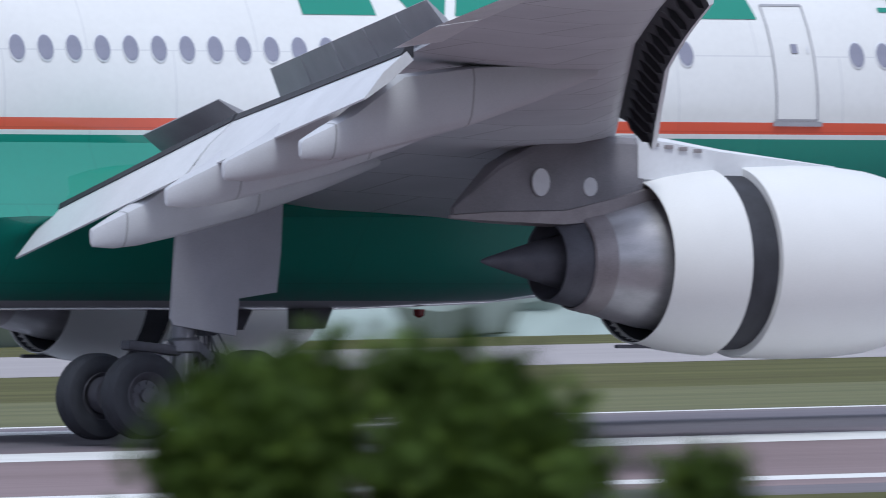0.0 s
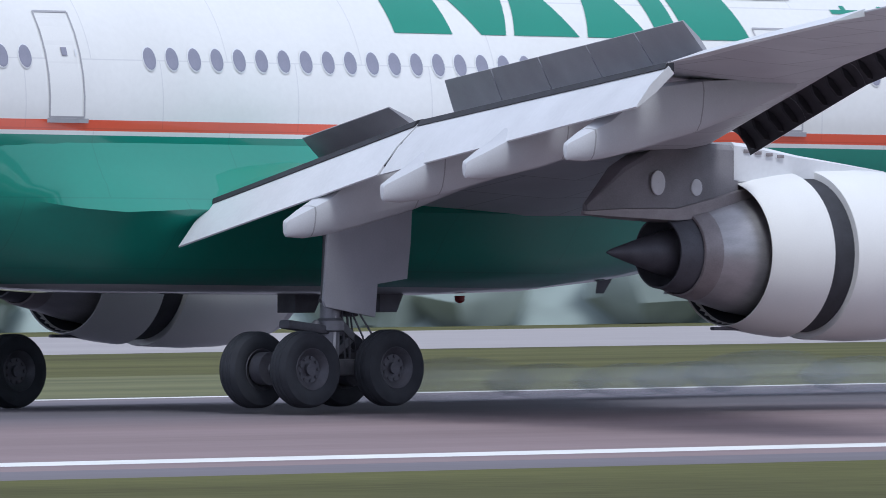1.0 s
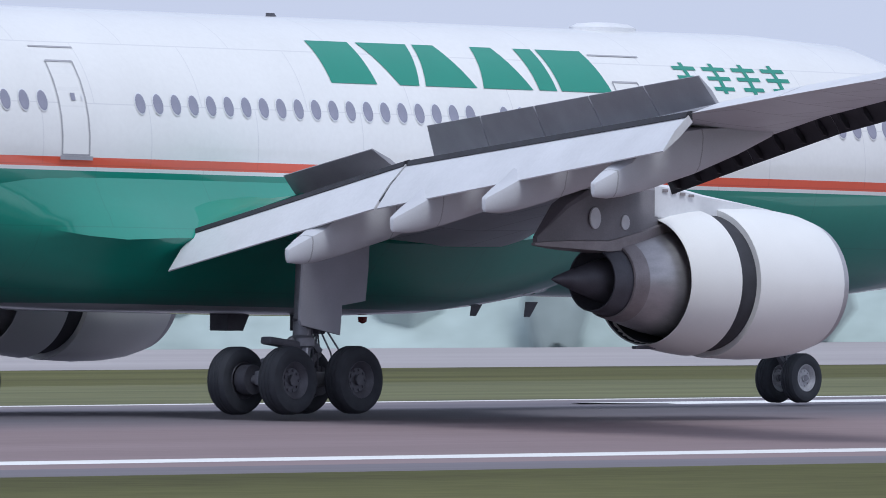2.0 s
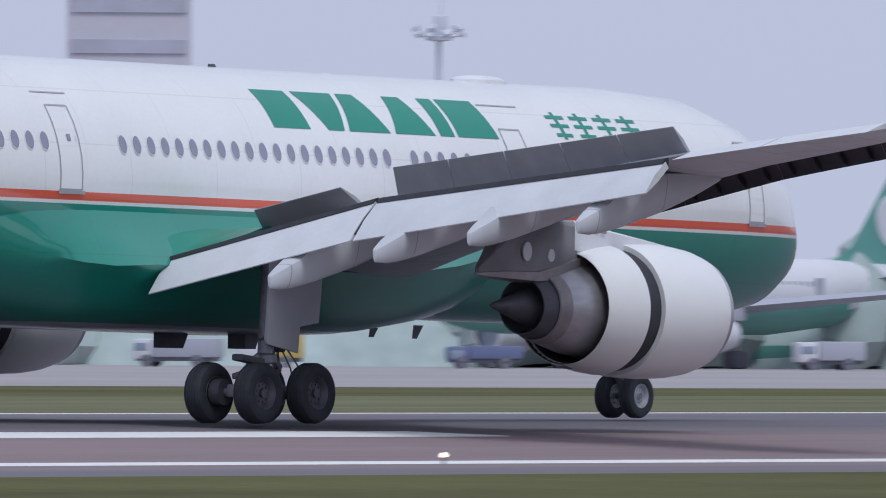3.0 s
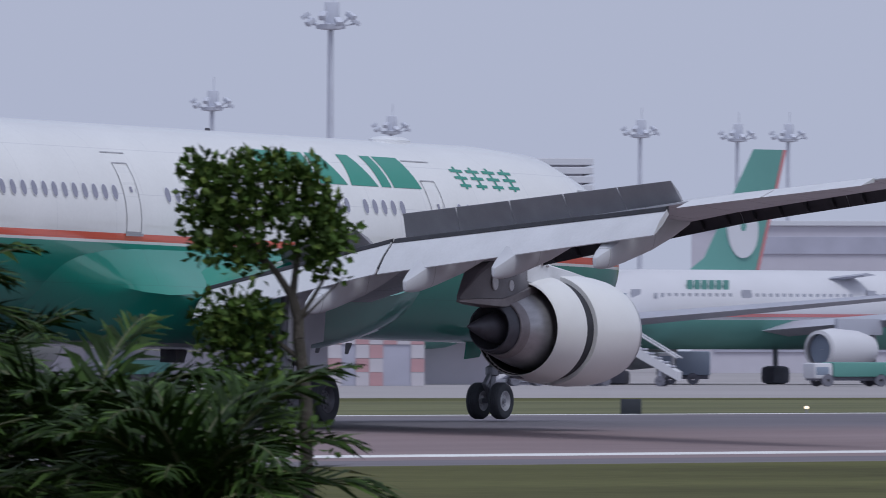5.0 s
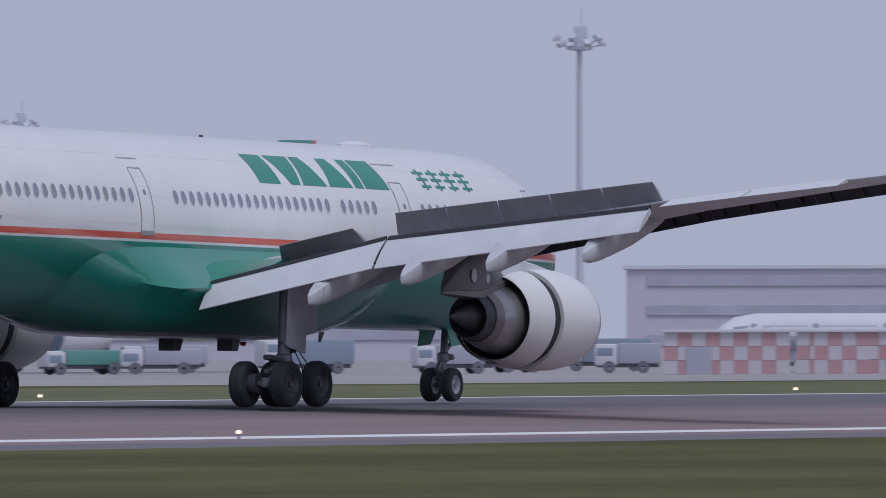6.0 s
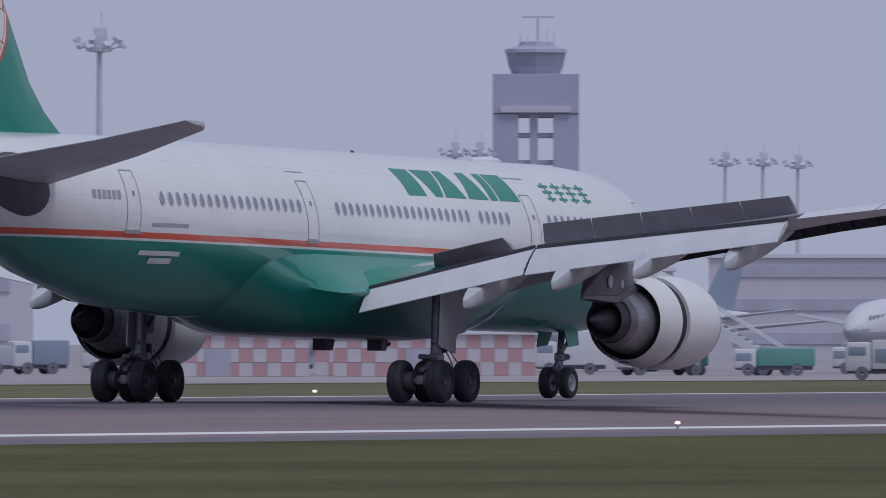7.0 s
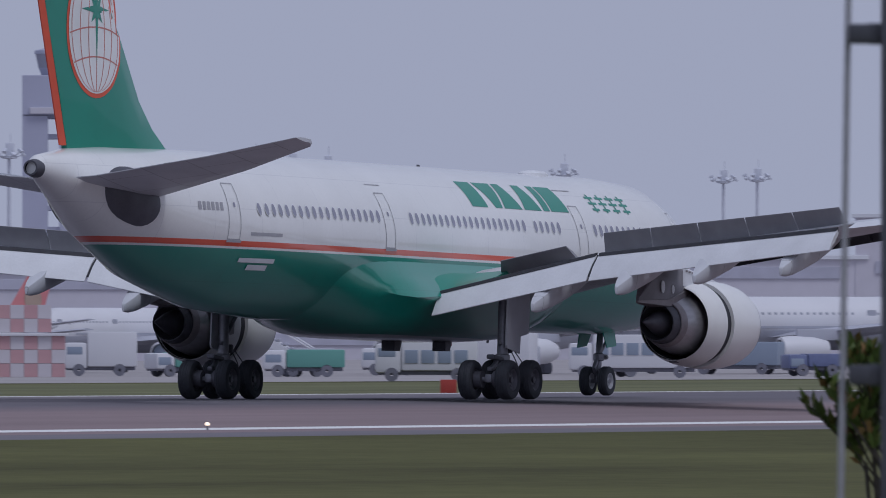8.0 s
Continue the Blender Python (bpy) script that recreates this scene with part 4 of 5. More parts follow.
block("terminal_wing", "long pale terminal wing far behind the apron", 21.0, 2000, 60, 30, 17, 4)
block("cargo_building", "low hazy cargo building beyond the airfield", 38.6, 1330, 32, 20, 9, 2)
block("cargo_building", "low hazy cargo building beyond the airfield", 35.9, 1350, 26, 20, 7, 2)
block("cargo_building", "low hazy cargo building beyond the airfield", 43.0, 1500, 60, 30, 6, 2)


def tower():
    e = tagged(new("control_tower"), "grey concrete control tower with a glazed cab", "tower")
    w, h = 12.4, 40.2
    for s in (-1, 1):
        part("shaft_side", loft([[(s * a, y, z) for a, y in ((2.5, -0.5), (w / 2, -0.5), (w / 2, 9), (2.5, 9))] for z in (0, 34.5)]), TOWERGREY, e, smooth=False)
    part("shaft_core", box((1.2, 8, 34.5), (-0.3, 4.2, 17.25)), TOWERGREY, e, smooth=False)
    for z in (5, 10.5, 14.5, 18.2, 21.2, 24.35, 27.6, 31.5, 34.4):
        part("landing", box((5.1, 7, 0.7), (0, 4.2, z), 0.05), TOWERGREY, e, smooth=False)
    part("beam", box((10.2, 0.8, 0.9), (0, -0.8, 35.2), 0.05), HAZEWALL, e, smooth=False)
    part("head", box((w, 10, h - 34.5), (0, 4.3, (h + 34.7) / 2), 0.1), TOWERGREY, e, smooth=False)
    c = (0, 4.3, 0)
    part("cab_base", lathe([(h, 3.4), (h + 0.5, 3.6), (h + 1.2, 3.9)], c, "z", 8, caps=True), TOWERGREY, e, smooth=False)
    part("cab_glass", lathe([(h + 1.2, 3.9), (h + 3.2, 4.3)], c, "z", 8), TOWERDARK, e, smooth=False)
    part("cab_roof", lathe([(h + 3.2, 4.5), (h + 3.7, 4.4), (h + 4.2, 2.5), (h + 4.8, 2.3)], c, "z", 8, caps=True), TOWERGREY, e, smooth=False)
    for x in (-2.2, -1.2, 1.6, 2.6):
        part("antenna", tube((x, 4.3, h + 4), (x, 4.3, h + 6.2 + 0.4 * math.sin(x)), 0.07, 6), MASTGREY, e)
    part("antenna_mast", tube((0.3, 4.3, h + 4.5), (0.3, 4.3, h + 8.3), 0.18, 8), MASTGREY, e)
    part("radar_bar", box((4.6, 0.3, 0.3), (0.3, 4.3, h + 8.4), 0.05), MASTGREY, e, smooth=False)
    e.matrix_basis = facing(24.567, 2400)


tower()


def light_mast(h, r=0.28):
    e = tagged(new("floodlight_mast"), "tall grey steel floodlight mast with lamp ring", "light mast", "apron floodlight masts")
    part("pole", lathe([(0, r * 1.4), (h * 0.5, r * 1.1), (h, r * 0.8)], (0, 0, 0), "z", 12, caps=True), MASTGREY, e)
    part("cage", lathe([(h - 0.4, 0.5), (h - 0.3, 1.15), (h + 0.05, 1.2), (h + 0.1, 0.5)], (0, 0, 0), "z", 14), MASTGREY, e)
    part("winch_head", box((1.2, 1.0, 1.9), (0.1, 0, h + 0.9), 0.15), MASTGREY, e)
    for k in range(10):
        a = 2 * math.pi * k / 10
        d = Vector((math.cos(a), math.sin(a), 0))
        bmx = box((0.75, 0.55, 0.38), (0, 0, 0), 0.06, rot=Matrix.Rotation(a, 4, "Z") @ Matrix.Rotation(0.6, 4, "Y"))
        bmx.transform(Matrix.Translation(d * 2.0 + Vector((0, 0, h + 0.25 + 0.5 * (k % 2)))))
        fl = part("floodlight", bmx, MASTGREY, e)
        part("arm", tube(d * 0.8 + Vector((0, 0, h - 0.1)), d * 1.9 + Vector((0, 0, h + 0.1 + 0.5 * (k % 2))), 0.07, 6), MASTGREY, e)
    part("lightning_rod", tube((0.2, 0, h + 1.8), (0.2, 0, h + 3.3), 0.05, 6), MASTGREY, e)
    return e


base_mast = light_mast(28.2)
base_mast.matrix_basis = facing(29.549, 1330)
for az, el in ((26.063, 0.985), (34.596, 0.94), (33.017, 0.9), (38.241, 1.0), (36.478, 1.0), (29.955, 0.815), (29.341, 0.735), (28.487, 0.725), (28.154, 0.712), (27.98, 0.712), (24.845, 0.62), (24.76, 0.62), (23.918, 0.588), (23.789, 0.588), (23.669, 0.58), (22.859, 0.556), (22.312, 0.535), (22.196, 0.54)):
    copy_thing(base_mast, facing(az, 25.5 / math.tan(radians(el))))
tall = light_mast(33, 0.38)
tall.matrix_basis = facing(34.08, 1180)


def parked_jet(az, dist, turn, scale, low, fin_mat, rim, label):
    """A parked jet, nose to -x in the viewer's frame before it is turned."""
    e = tagged(new("parked_jet"), label, "airplane")
    xs = [(0, 0.1, 4.6), (0.6, 0.9, 4.7), (2, 1.75, 4.9), (4.5, 2.5, 5.2), (8, 2.82, 5.3), (38, 2.82, 5.3), (45, 2.5, 5.6), (52, 1.5, 6.3), (58, 0.35, 7.1)]
    bm = loft([[(x, r * math.sin(t), c + r * math.cos(t)) for t in np.linspace(0, 2 * math.pi, 24, endpoint=False)] for x, r, c in xs])
    for f in bm.faces:
        z = f.calc_center_median().z
        f.material_index = 1 if z < 4.75 else 0
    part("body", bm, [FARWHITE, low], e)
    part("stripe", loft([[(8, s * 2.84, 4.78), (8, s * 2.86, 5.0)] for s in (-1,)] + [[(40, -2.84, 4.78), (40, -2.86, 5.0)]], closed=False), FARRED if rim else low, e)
    for i in range(0, 46):
        if i not in (12, 13, 30, 31):
            part("window", box((0.3, 0.04, 0.4), (7 + 0.75 * i, -2.63, 6.25), 0.0), FARGREY, e, smooth=False)
    for i in range(4):
        part("cockpit_window", box((0.5, 0.08, 0.55), (2.3 + 0.62 * i, -1.62 - 0.16 * i, 6.0 + 0.05 * i), 0.05), FARSLATE, e, smooth=False)
    for x in (5.2, 17, 31, 41):
        part("cabin_door", box((1.0, 0.06, 1.9), (x, -2.66 + (0.35 if x < 6 else 0), 5.75), 0.02), FARGREY, e, smooth=False)
    for i in range(6 if rim else 0):
        part("title_shape", box((0.62, 0.05, 0.75), (11 + 0.8 * i, -2.42, 7.0), 0.02), FARGREEN, e, smooth=False)
    for s in (-1, 1):
        part("wing", loft([[(x, s * 2.4, z) for x, z in ((19, 3.8), (22, 4.5), (30, 3.9), (22, 3.4))], [(x, s * 27, z) for x, z in ((35, 6.4), (36, 6.6), (37.5, 6.4), (36, 6.25))]]), FARGREY, e)
        part("tailplane", loft([[(x, s * 1, z) for x, z in ((48, 6.6), (50, 6.9), (54.5, 6.8), (50, 6.4))], [(x, s * 9.5, z) for x, z in ((54, 7.8), (54.6, 7.95), (56, 7.8), (54.6, 7.7))]]), FARGREY, e)
        part("engine", lathe([(17, 1.1), (17.1, 1.35), (18.5, 1.5), (21, 1.35), (22.5, 1.0)], (0, s * 9.2, 2.5), n=24), FARWHITE, e)
        part("engine_face", lathe([(17.4, 0.05), (17.5, 1.15)], (0, s * 9.2, 2.5), n=24), FARSLATE, e)
        part("pylon", box((5, 0.4, 1.2), (21.5, s * 9.2, 4.1), 0.1), FARGREY, e)
        part("main_gear", box((2.0, 1.3, 1.3), (29, s * 4.5, 0.66), 0.4), TYREFAR, e)
        part("gear_leg", tube((29, s * 4.5, 1), (29, s * 4.5, 4), 0.2, 8), FARGREY, e)
    part("nose_gear", box((1.0, 0.8, 1.0), (6.5, 0, 0.5), 0.3), TYREFAR, e)
    part("gear_leg", tube((6.5, 0, 0.8), (6.5, 0, 3), 0.14, 8), FARGREY, e)
    fn = part("fin", loft([[(x, y, 7.2) for x, y in ((44, 0), (49, 0.25), (54.5, 0), (49, -0.25))], [(x, y, 9.0) for x, y in ((48, 0), (51, 0.22), (55.3, 0), (51, -0.22))], [(x, y, 16.8) for x, y in ((54.5, 0), (56, 0.1), (58.5, 0), (56, -0.1))]]), fin_mat, e)
    if rim:
        part("fin_edge", loft([[(54.55, 0.06, 7.3), (55.0, 0, 7.3), (54.55, -0.06, 7.3)], [(58.55, 0.04, 16.8), (58.95, 0, 16.8), (58.55, -0.04, 16.8)]]), FARRED, fn)
        part("badge", lathe([(-0.27, 0.05), (-0.27, 2.0), (0.27, 2.0), (0.27, 0.05)], (52.8, 0, 11.0), "y", 24), FARWHITE, fn, "white round badge")
        part("badge_star", lathe([(-0.29, 0.05), (-0.29, 0.4), (0.29, 0.4), (0.29, 0.05)], (52.8, 0, 11.3), "y", 6), FARGREEN, fn)
    elif fin_mat is FARRED:
        part("badge", lathe([(-0.24, 0.05), (-0.24, 1.7), (0.24, 1.7), (0.24, 0.05)], (53.0, 0, 10.6), "y", 24), MUSTARD, fn, "dull yellow round mark")
    e.matrix_basis = facing(az, dist) @ Matrix.Rotation(radians(turn), 4, "Z") @ Matrix.Scale(scale, 4)
    return e


GJ = "white and green airliner parked at the terminal"
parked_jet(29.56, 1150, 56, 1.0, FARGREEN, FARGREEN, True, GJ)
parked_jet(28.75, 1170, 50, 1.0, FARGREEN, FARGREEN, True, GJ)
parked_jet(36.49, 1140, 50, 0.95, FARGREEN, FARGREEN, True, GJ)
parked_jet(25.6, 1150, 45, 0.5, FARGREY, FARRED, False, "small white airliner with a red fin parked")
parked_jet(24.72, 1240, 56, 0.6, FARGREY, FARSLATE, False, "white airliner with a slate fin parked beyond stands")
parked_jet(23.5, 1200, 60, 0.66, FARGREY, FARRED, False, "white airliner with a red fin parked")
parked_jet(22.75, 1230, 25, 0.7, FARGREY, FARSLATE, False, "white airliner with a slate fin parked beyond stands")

SQUARE = {}


def check_house(az, dist, cols, rows, top=0, posts=()):
    e = tagged(new("checkered_shed"), "red and white checkered airfield shed", "shed")
    q = 0.92
    # with posts, the core's colour stands in for the shaded open inside
    part("core", box((cols * q - 0.1, 4, rows * q - 0.05), (0, 2.05, rows * q / 2)), DARKBAY if posts else HAZEWALL, e, smooth=False)
    part("roof", box((cols * q + 0.4, 4.6, 0.18), (0, 2.0, rows * q + 0.09), 0.03), FARWHITE, e, smooth=False)
    cells = [(c, r) for c in range(cols) for r in range(rows) if not posts or c in posts or r == rows - 1] + [(c, r + rows + 0.25) for c in range(cols - 5, cols - 1) for r in range(top)]
    if top:
        part("core", box((4 * q - 0.1, 3, top * q), ((cols - 3) * q - cols * q / 2, 2.05, (rows + top / 2 + 0.25) * q)), HAZEWALL, e, smooth=False)
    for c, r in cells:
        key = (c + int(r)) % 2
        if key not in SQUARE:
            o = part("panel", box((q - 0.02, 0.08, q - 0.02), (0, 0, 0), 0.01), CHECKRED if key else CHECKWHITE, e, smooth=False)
            SQUARE[key] = o.data
        else:
            o = new("panel", SQUARE[key])
            o.parent = e
        o.matrix_basis = pose((c + 0.5) * q - cols * q / 2, 0.0, (r + 0.5) * q)
    for c in range(2, cols - 6, 5):
        part("bay_door", box((1.7, 0.12, 1.8), ((c + 0.5) * q - cols * q / 2, -0.06, 0.9), 0.02), DARKBAY, e, smooth=False)
    e.matrix_basis = facing(az, dist)


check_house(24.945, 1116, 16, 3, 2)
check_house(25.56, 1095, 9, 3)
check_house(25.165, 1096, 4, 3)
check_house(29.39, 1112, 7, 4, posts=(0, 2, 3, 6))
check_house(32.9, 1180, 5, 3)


def vehicle(name, label, az, dist, length, h, body, cab=1.6, turn=0):
    e = tagged(new(name), label, "vehicle")
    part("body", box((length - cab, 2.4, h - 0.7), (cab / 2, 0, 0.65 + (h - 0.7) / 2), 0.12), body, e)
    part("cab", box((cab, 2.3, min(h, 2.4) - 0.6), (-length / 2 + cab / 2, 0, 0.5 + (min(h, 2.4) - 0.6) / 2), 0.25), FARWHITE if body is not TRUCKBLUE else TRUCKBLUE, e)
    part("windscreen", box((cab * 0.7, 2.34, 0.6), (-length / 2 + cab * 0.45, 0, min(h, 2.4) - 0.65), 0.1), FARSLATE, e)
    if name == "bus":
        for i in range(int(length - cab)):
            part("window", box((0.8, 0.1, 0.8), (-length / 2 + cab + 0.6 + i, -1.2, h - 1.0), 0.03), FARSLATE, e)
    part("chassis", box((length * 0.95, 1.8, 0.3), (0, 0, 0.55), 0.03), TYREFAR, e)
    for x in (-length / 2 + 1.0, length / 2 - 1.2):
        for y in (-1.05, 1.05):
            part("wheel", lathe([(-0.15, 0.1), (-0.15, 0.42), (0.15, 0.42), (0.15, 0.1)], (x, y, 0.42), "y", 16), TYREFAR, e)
    e.matrix_basis = facing(az, dist) @ Matrix.Rotation(radians(turn), 4, "Z")


vehicle("truck", "dark blue airport truck on the apron", 33.22, 1125, 8.2, 2.5, TRUCKBLUE)
vehicle("box_truck", "white box truck parked on the apron", 24.446, 1150, 5.0, 3.1, FARWHITE)
vehicle("bus", "white airport bus on the apron", 23.33, 1010, 6.2, 2.5, FARWHITE)
vehicle("bus", "white airport bus on the apron", 22.62, 1100, 8.5, 2.9, FARWHITE)
vehicle("van", "grey van parked on the apron", 25.9, 1130, 4.5, 2.1, FARGREY)
vehicle("van", "grey van parked on the apron", 23.05, 1180, 4.5, 2.1, FARGREY)
vehicle("tow_tractor", "low grey tow tractor on the apron", 27.5, 1130, 5.5, 1.8, FARGREY)
vehicle("tow_tractor", "low grey tow tractor on the apron", 31.6, 1110, 6.5, 2.0, FARGREY)
vehicle("truck", "yellow service truck on the apron", 37.05, 1120, 4.5, 2.6, YELLOW)
vehicle("van", "white van parked on the apron", 43.6, 1200, 5, 2.2, FARWHITE)
vehicle("tow_tractor", "low green tow tractor on the apron", 23.75, 1120, 5.5, 1.9, FARGREEN)

rnd = random.Random(77)
KINDS = [("cargo_loader", "low grey cargo loader on the apron", FARGREY, 2.0), ("catering_truck", "white high-body catering truck on the apron", FARWHITE, 3.2), ("tow_tractor", "low blue tow tractor on the apron", TRUCKBLUE, 1.6), ("fuel_truck", "slate fuel truck on the apron", FARSLATE, 2.4), ("baggage_tug", "green baggage tug on the apron", FARGREEN, 1.7)]
az = 22.0
while az < 39.5:
    nm, lb, mt, hh = KINDS[rnd.randrange(len(KINDS))]
    vehicle(nm, lb, az, rnd.uniform(1125, 1210), rnd.uniform(3.6, 6.5), hh, mt, 1.4, rnd.uniform(-25, 25))
    az += rnd.uniform(0.22, 0.6)


def stairs(az, dist, turn):
    e = tagged(new("boarding_stairs"), "white mobile boarding stairs on the apron", "stairs")
    part("ramp", loft([[(0, y, 0.4), (0, y, 1.0), (6.2, y, 4.6), (7.6, y, 4.6), (7.6, y, 4.0), (6.4, y, 4.0)] for y in (-0.9, 0.9)]), FARWHITE, e, smooth=False)
    for i in range(12):
        part("step", box((0.3, 1.5, 0.12), (0.5 + 0.48 * i, 0, 1.35 + 0.29 * i), 0.02), FARGREY, e)
    for y in (-0.85, 0.85):
        part("handrail", tube((0, y, 1.9), (6.2, y, 5.6), 0.06, 6), FARWHITE, e)
    for x in (1.2, 5.8):
        part("leg", box((0.25, 1.6, 3.2 if x > 3 else 0.9), (x, 0, 1.8 if x > 3 else 0.6), 0.03), FARGREY, e)
        for y in (-0.8, 0.8):
            part("wheel", lathe([(-0.12, 0.06), (-0.12, 0.35), (0.12, 0.35), (0.12, 0.06)], (x, y, 0.35), "y", 14), TYREFAR, e)
    e.matrix_basis = facing(az, dist) @ Matrix.Rotation(radians(turn), 4, "Z")


stairs(28.98, 1120, 10)
stairs(28.9, 1130, 10)
stairs(23.72, 1130, 170)
stairs(28.35, 1120, 170)


distance_board()

# ---- planting and fence beside the camera ----
def leaf_material(name, color, tip, rough=0.5):
    m = mat(name, color, rough, var=0.25, scale=6, fine=40)
    m.node_tree.nodes["Principled BSDF"].inputs["Specular IOR Level"].default_value = 0.15
    n, l = m.node_tree.nodes, m.node_tree.links
    mul = n[m["mul"]]
    g, r = n.new("ShaderNodeNewGeometry"), n.new("ShaderNodeValToRGB")
    l.new(g.outputs["Random Per Island"], r.inputs[0])
    e = r.color_ramp.elements
    e[0].color, e[1].color = (*[c * 0.6 for c in color], 1), (*tip, 1)
    x = e.new(0.7)
    x.color = (*[c * 1.15 for c in color], 1)
    l.new(r.outputs[0], mul.inputs[0])
    return m


PALM = leaf_material("palm_leaflet", (0.024, 0.05, 0.009), (0.09, 0.155, 0.032), 0.6)
STEM = mat("palm_stem", (0.09, 0.1, 0.04), 0.6, var=0.3)
TRUNK = mat("fibrous_trunk", (0.1, 0.075, 0.05), 0.9, var=0.4, scale=8, bump=0.6)
LEAF = leaf_material("broad_leaf", (0.058, 0.105, 0.02), (0.15, 0.21, 0.045), 0.6)
BRIGHTLEAF = leaf_material("hedge_leaf", (0.05, 0.085, 0.014), (0.1, 0.15, 0.025), 0.7)
BARK = mat("grey_bark", (0.07, 0.06, 0.05), 0.9, var=0.3, scale=12, bump=0.5)
RUSTLEAF = leaf_material("rust_tipped_leaf", (0.08, 0.12, 0.03), (0.22, 0.12, 0.05), 0.5)


def frond(rnd, phi, lift, length, droop, parent):
    """One feather leaf: a drooping rib with two rows of narrow leaflets."""
    side = Vector((-math.sin(phi), math.cos(phi), 0))
    out = Vector((math.cos(phi), math.sin(phi), 0))
    n = 40
    pts = []
    p = Vector((0, 0, 0))
    for i in range(n + 1):
        u = i / n
        a = lift - droop * u ** 1.4
        pts.append(p.copy())
        p = p + (out * math.cos(a) + Vector((0, 0, math.sin(a)))) * length / n
    bm = bmesh.new()
    rings = []
    for i, q in enumerate(pts):
        w = 0.018 * (1 - 0.85 * i / n)
        rings.append([bm.verts.new(q + d * w) for d in (side, Vector((0, 0, 1)), -side, Vector((0, 0, -1)))])
    for a, b in zip(rings, rings[1:]):
        for k in range(4):
            bm.faces.new((a[k], a[(k + 1) % 4], b[(k + 1) % 4], b[k])).material_index = 1
    for i in range(4, n + 1):
        u = i / n
        t = (pts[min(i + 1, n)] - pts[i - 1]).normalized()
        up = side.cross(t).normalized()
        if up.z < 0:
            up = -up
        for s in (-1, 1):
            ln = length * 0.37 * math.sin(math.pi * min(1, 0.18 + 0.8 * u)) * rnd.uniform(0.8, 1.15) + 0.05
            d = (side * s * rnd.uniform(0.5, 0.85) + t * rnd.uniform(0.7, 1.1) + up * rnd.uniform(0.0, 0.45)).normalized()
            sag = Vector((0, 0, -1)) * ln * rnd.uniform(0.1, 0.5)
            b0 = pts[i] + d * 0.01
            m0 = b0 + d * ln * 0.5 + sag * 0.2
            e0 = b0 + d * ln + sag
            w = t * 0.017 * rnd.uniform(0.8, 1.3)
            v = [bm.verts.new(x) for x in (b0 - w * 0.6, b0 + w * 0.6, m0 + w, m0 - w, e0)]
            bm.faces.new((v[0], v[1], v[2], v[3])), bm.faces.new((v[3], v[2], v[4]))
    return part("frond", bm, [PALM, STEM], parent, smooth=False)


def palm(seed, az, dist, crown_z, length, count, label):
    rnd = random.Random(seed)
    p = place(az, dist, surf(EYE[1]) - 0.05)
    e = tagged(new("palm_tree"), label, "palm", "palms by the fence")
    h = crown_z - p.z
    part("trunk", lathe([(0, 0.16)] + [(h * k / 10, 0.12 + 0.015 * (k % 2)) for k in range(1, 10)] + [(h + 0.05, 0.09)], (0, 0, 0), "z", 12), TRUNK, e)
    for i in range(count):
        u = (i + 0.5) / count
        f = frond(rnd, i * 2.39996 + rnd.uniform(-0.25, 0.25), 1.4 - 1.75 * u + rnd.uniform(-0.12, 0.12), length * rnd.uniform(0.85, 1.12), rnd.uniform(1.0, 1.8), e)
        f.matrix_basis = pose(rnd.uniform(-0.03, 0.03), rnd.uniform(-0.03, 0.03), h - 0.05 * u)
    e.matrix_basis = Matrix.Translation(p)


PL = "small feather palm with arching dark green fronds"
palm(3, 31.26, 80, 2.42, 0.85, 28, PL)
palm(4, 31.6, 78, 1.75, 1.1, 30, PL)
palm(6, 31.35, 79, 1.35, 1.1, 44, PL)
palm(9, 30.9, 82, 1.6, 1.05, 44, PL)
palm(12, 30.4, 79, 1.5, 1.0, 44, PL)
palm(14, 30.03, 77, 1.36, 0.98, 42, PL)
palm(17, 31.05, 80, 2.1, 0.85, 30, PL)
palm(15, 31.1, 77, 1.1, 1.0, 40, PL)


def leaves(rnd, clumps, size, bm=None):
    """Clumps: centre, radii, number of leaves. Leaves are folded blades set in twig-like bunches."""
    bm = bm or bmesh.new()
    for c, (rx, ry, rz), n in clumps:
        for k in range(int(n / 8)):
            d = Vector((rnd.gauss(0, 1), rnd.gauss(0, 1), rnd.gauss(0, 1))).normalized()
            q = Vector(c) + Vector((d.x * rx, d.y * ry, d.z * rz)) * (rnd.random() ** 0.4)
            for j in range(6):
                o = q + Vector((rnd.uniform(-1, 1), rnd.uniform(-1, 1), rnd.uniform(-1, 1))) * size * 1.3
                a = (d * 0.5 + Vector((rnd.uniform(-1, 1), rnd.uniform(-1, 1), rnd.uniform(-0.5, 1)))).normalized()
                b = a.orthogonal().normalized()
                b = (Matrix.Rotation(rnd.uniform(0, 6.28), 3, a) @ b)
                nrm = a.cross(b)
                L, w = size * rnd.uniform(0.8, 1.4), size * rnd.uniform(0.28, 0.42)
                v = [bm.verts.new(x) for x in (o, o + a * L * 0.5 + b * w + nrm * w * 0.3, o + a * L, o + a * L * 0.5 - b * w + nrm * w * 0.3)]
                bm.faces.new((v[0], v[1], v[2])), bm.faces.new((v[0], v[2], v[3]))
    return bm


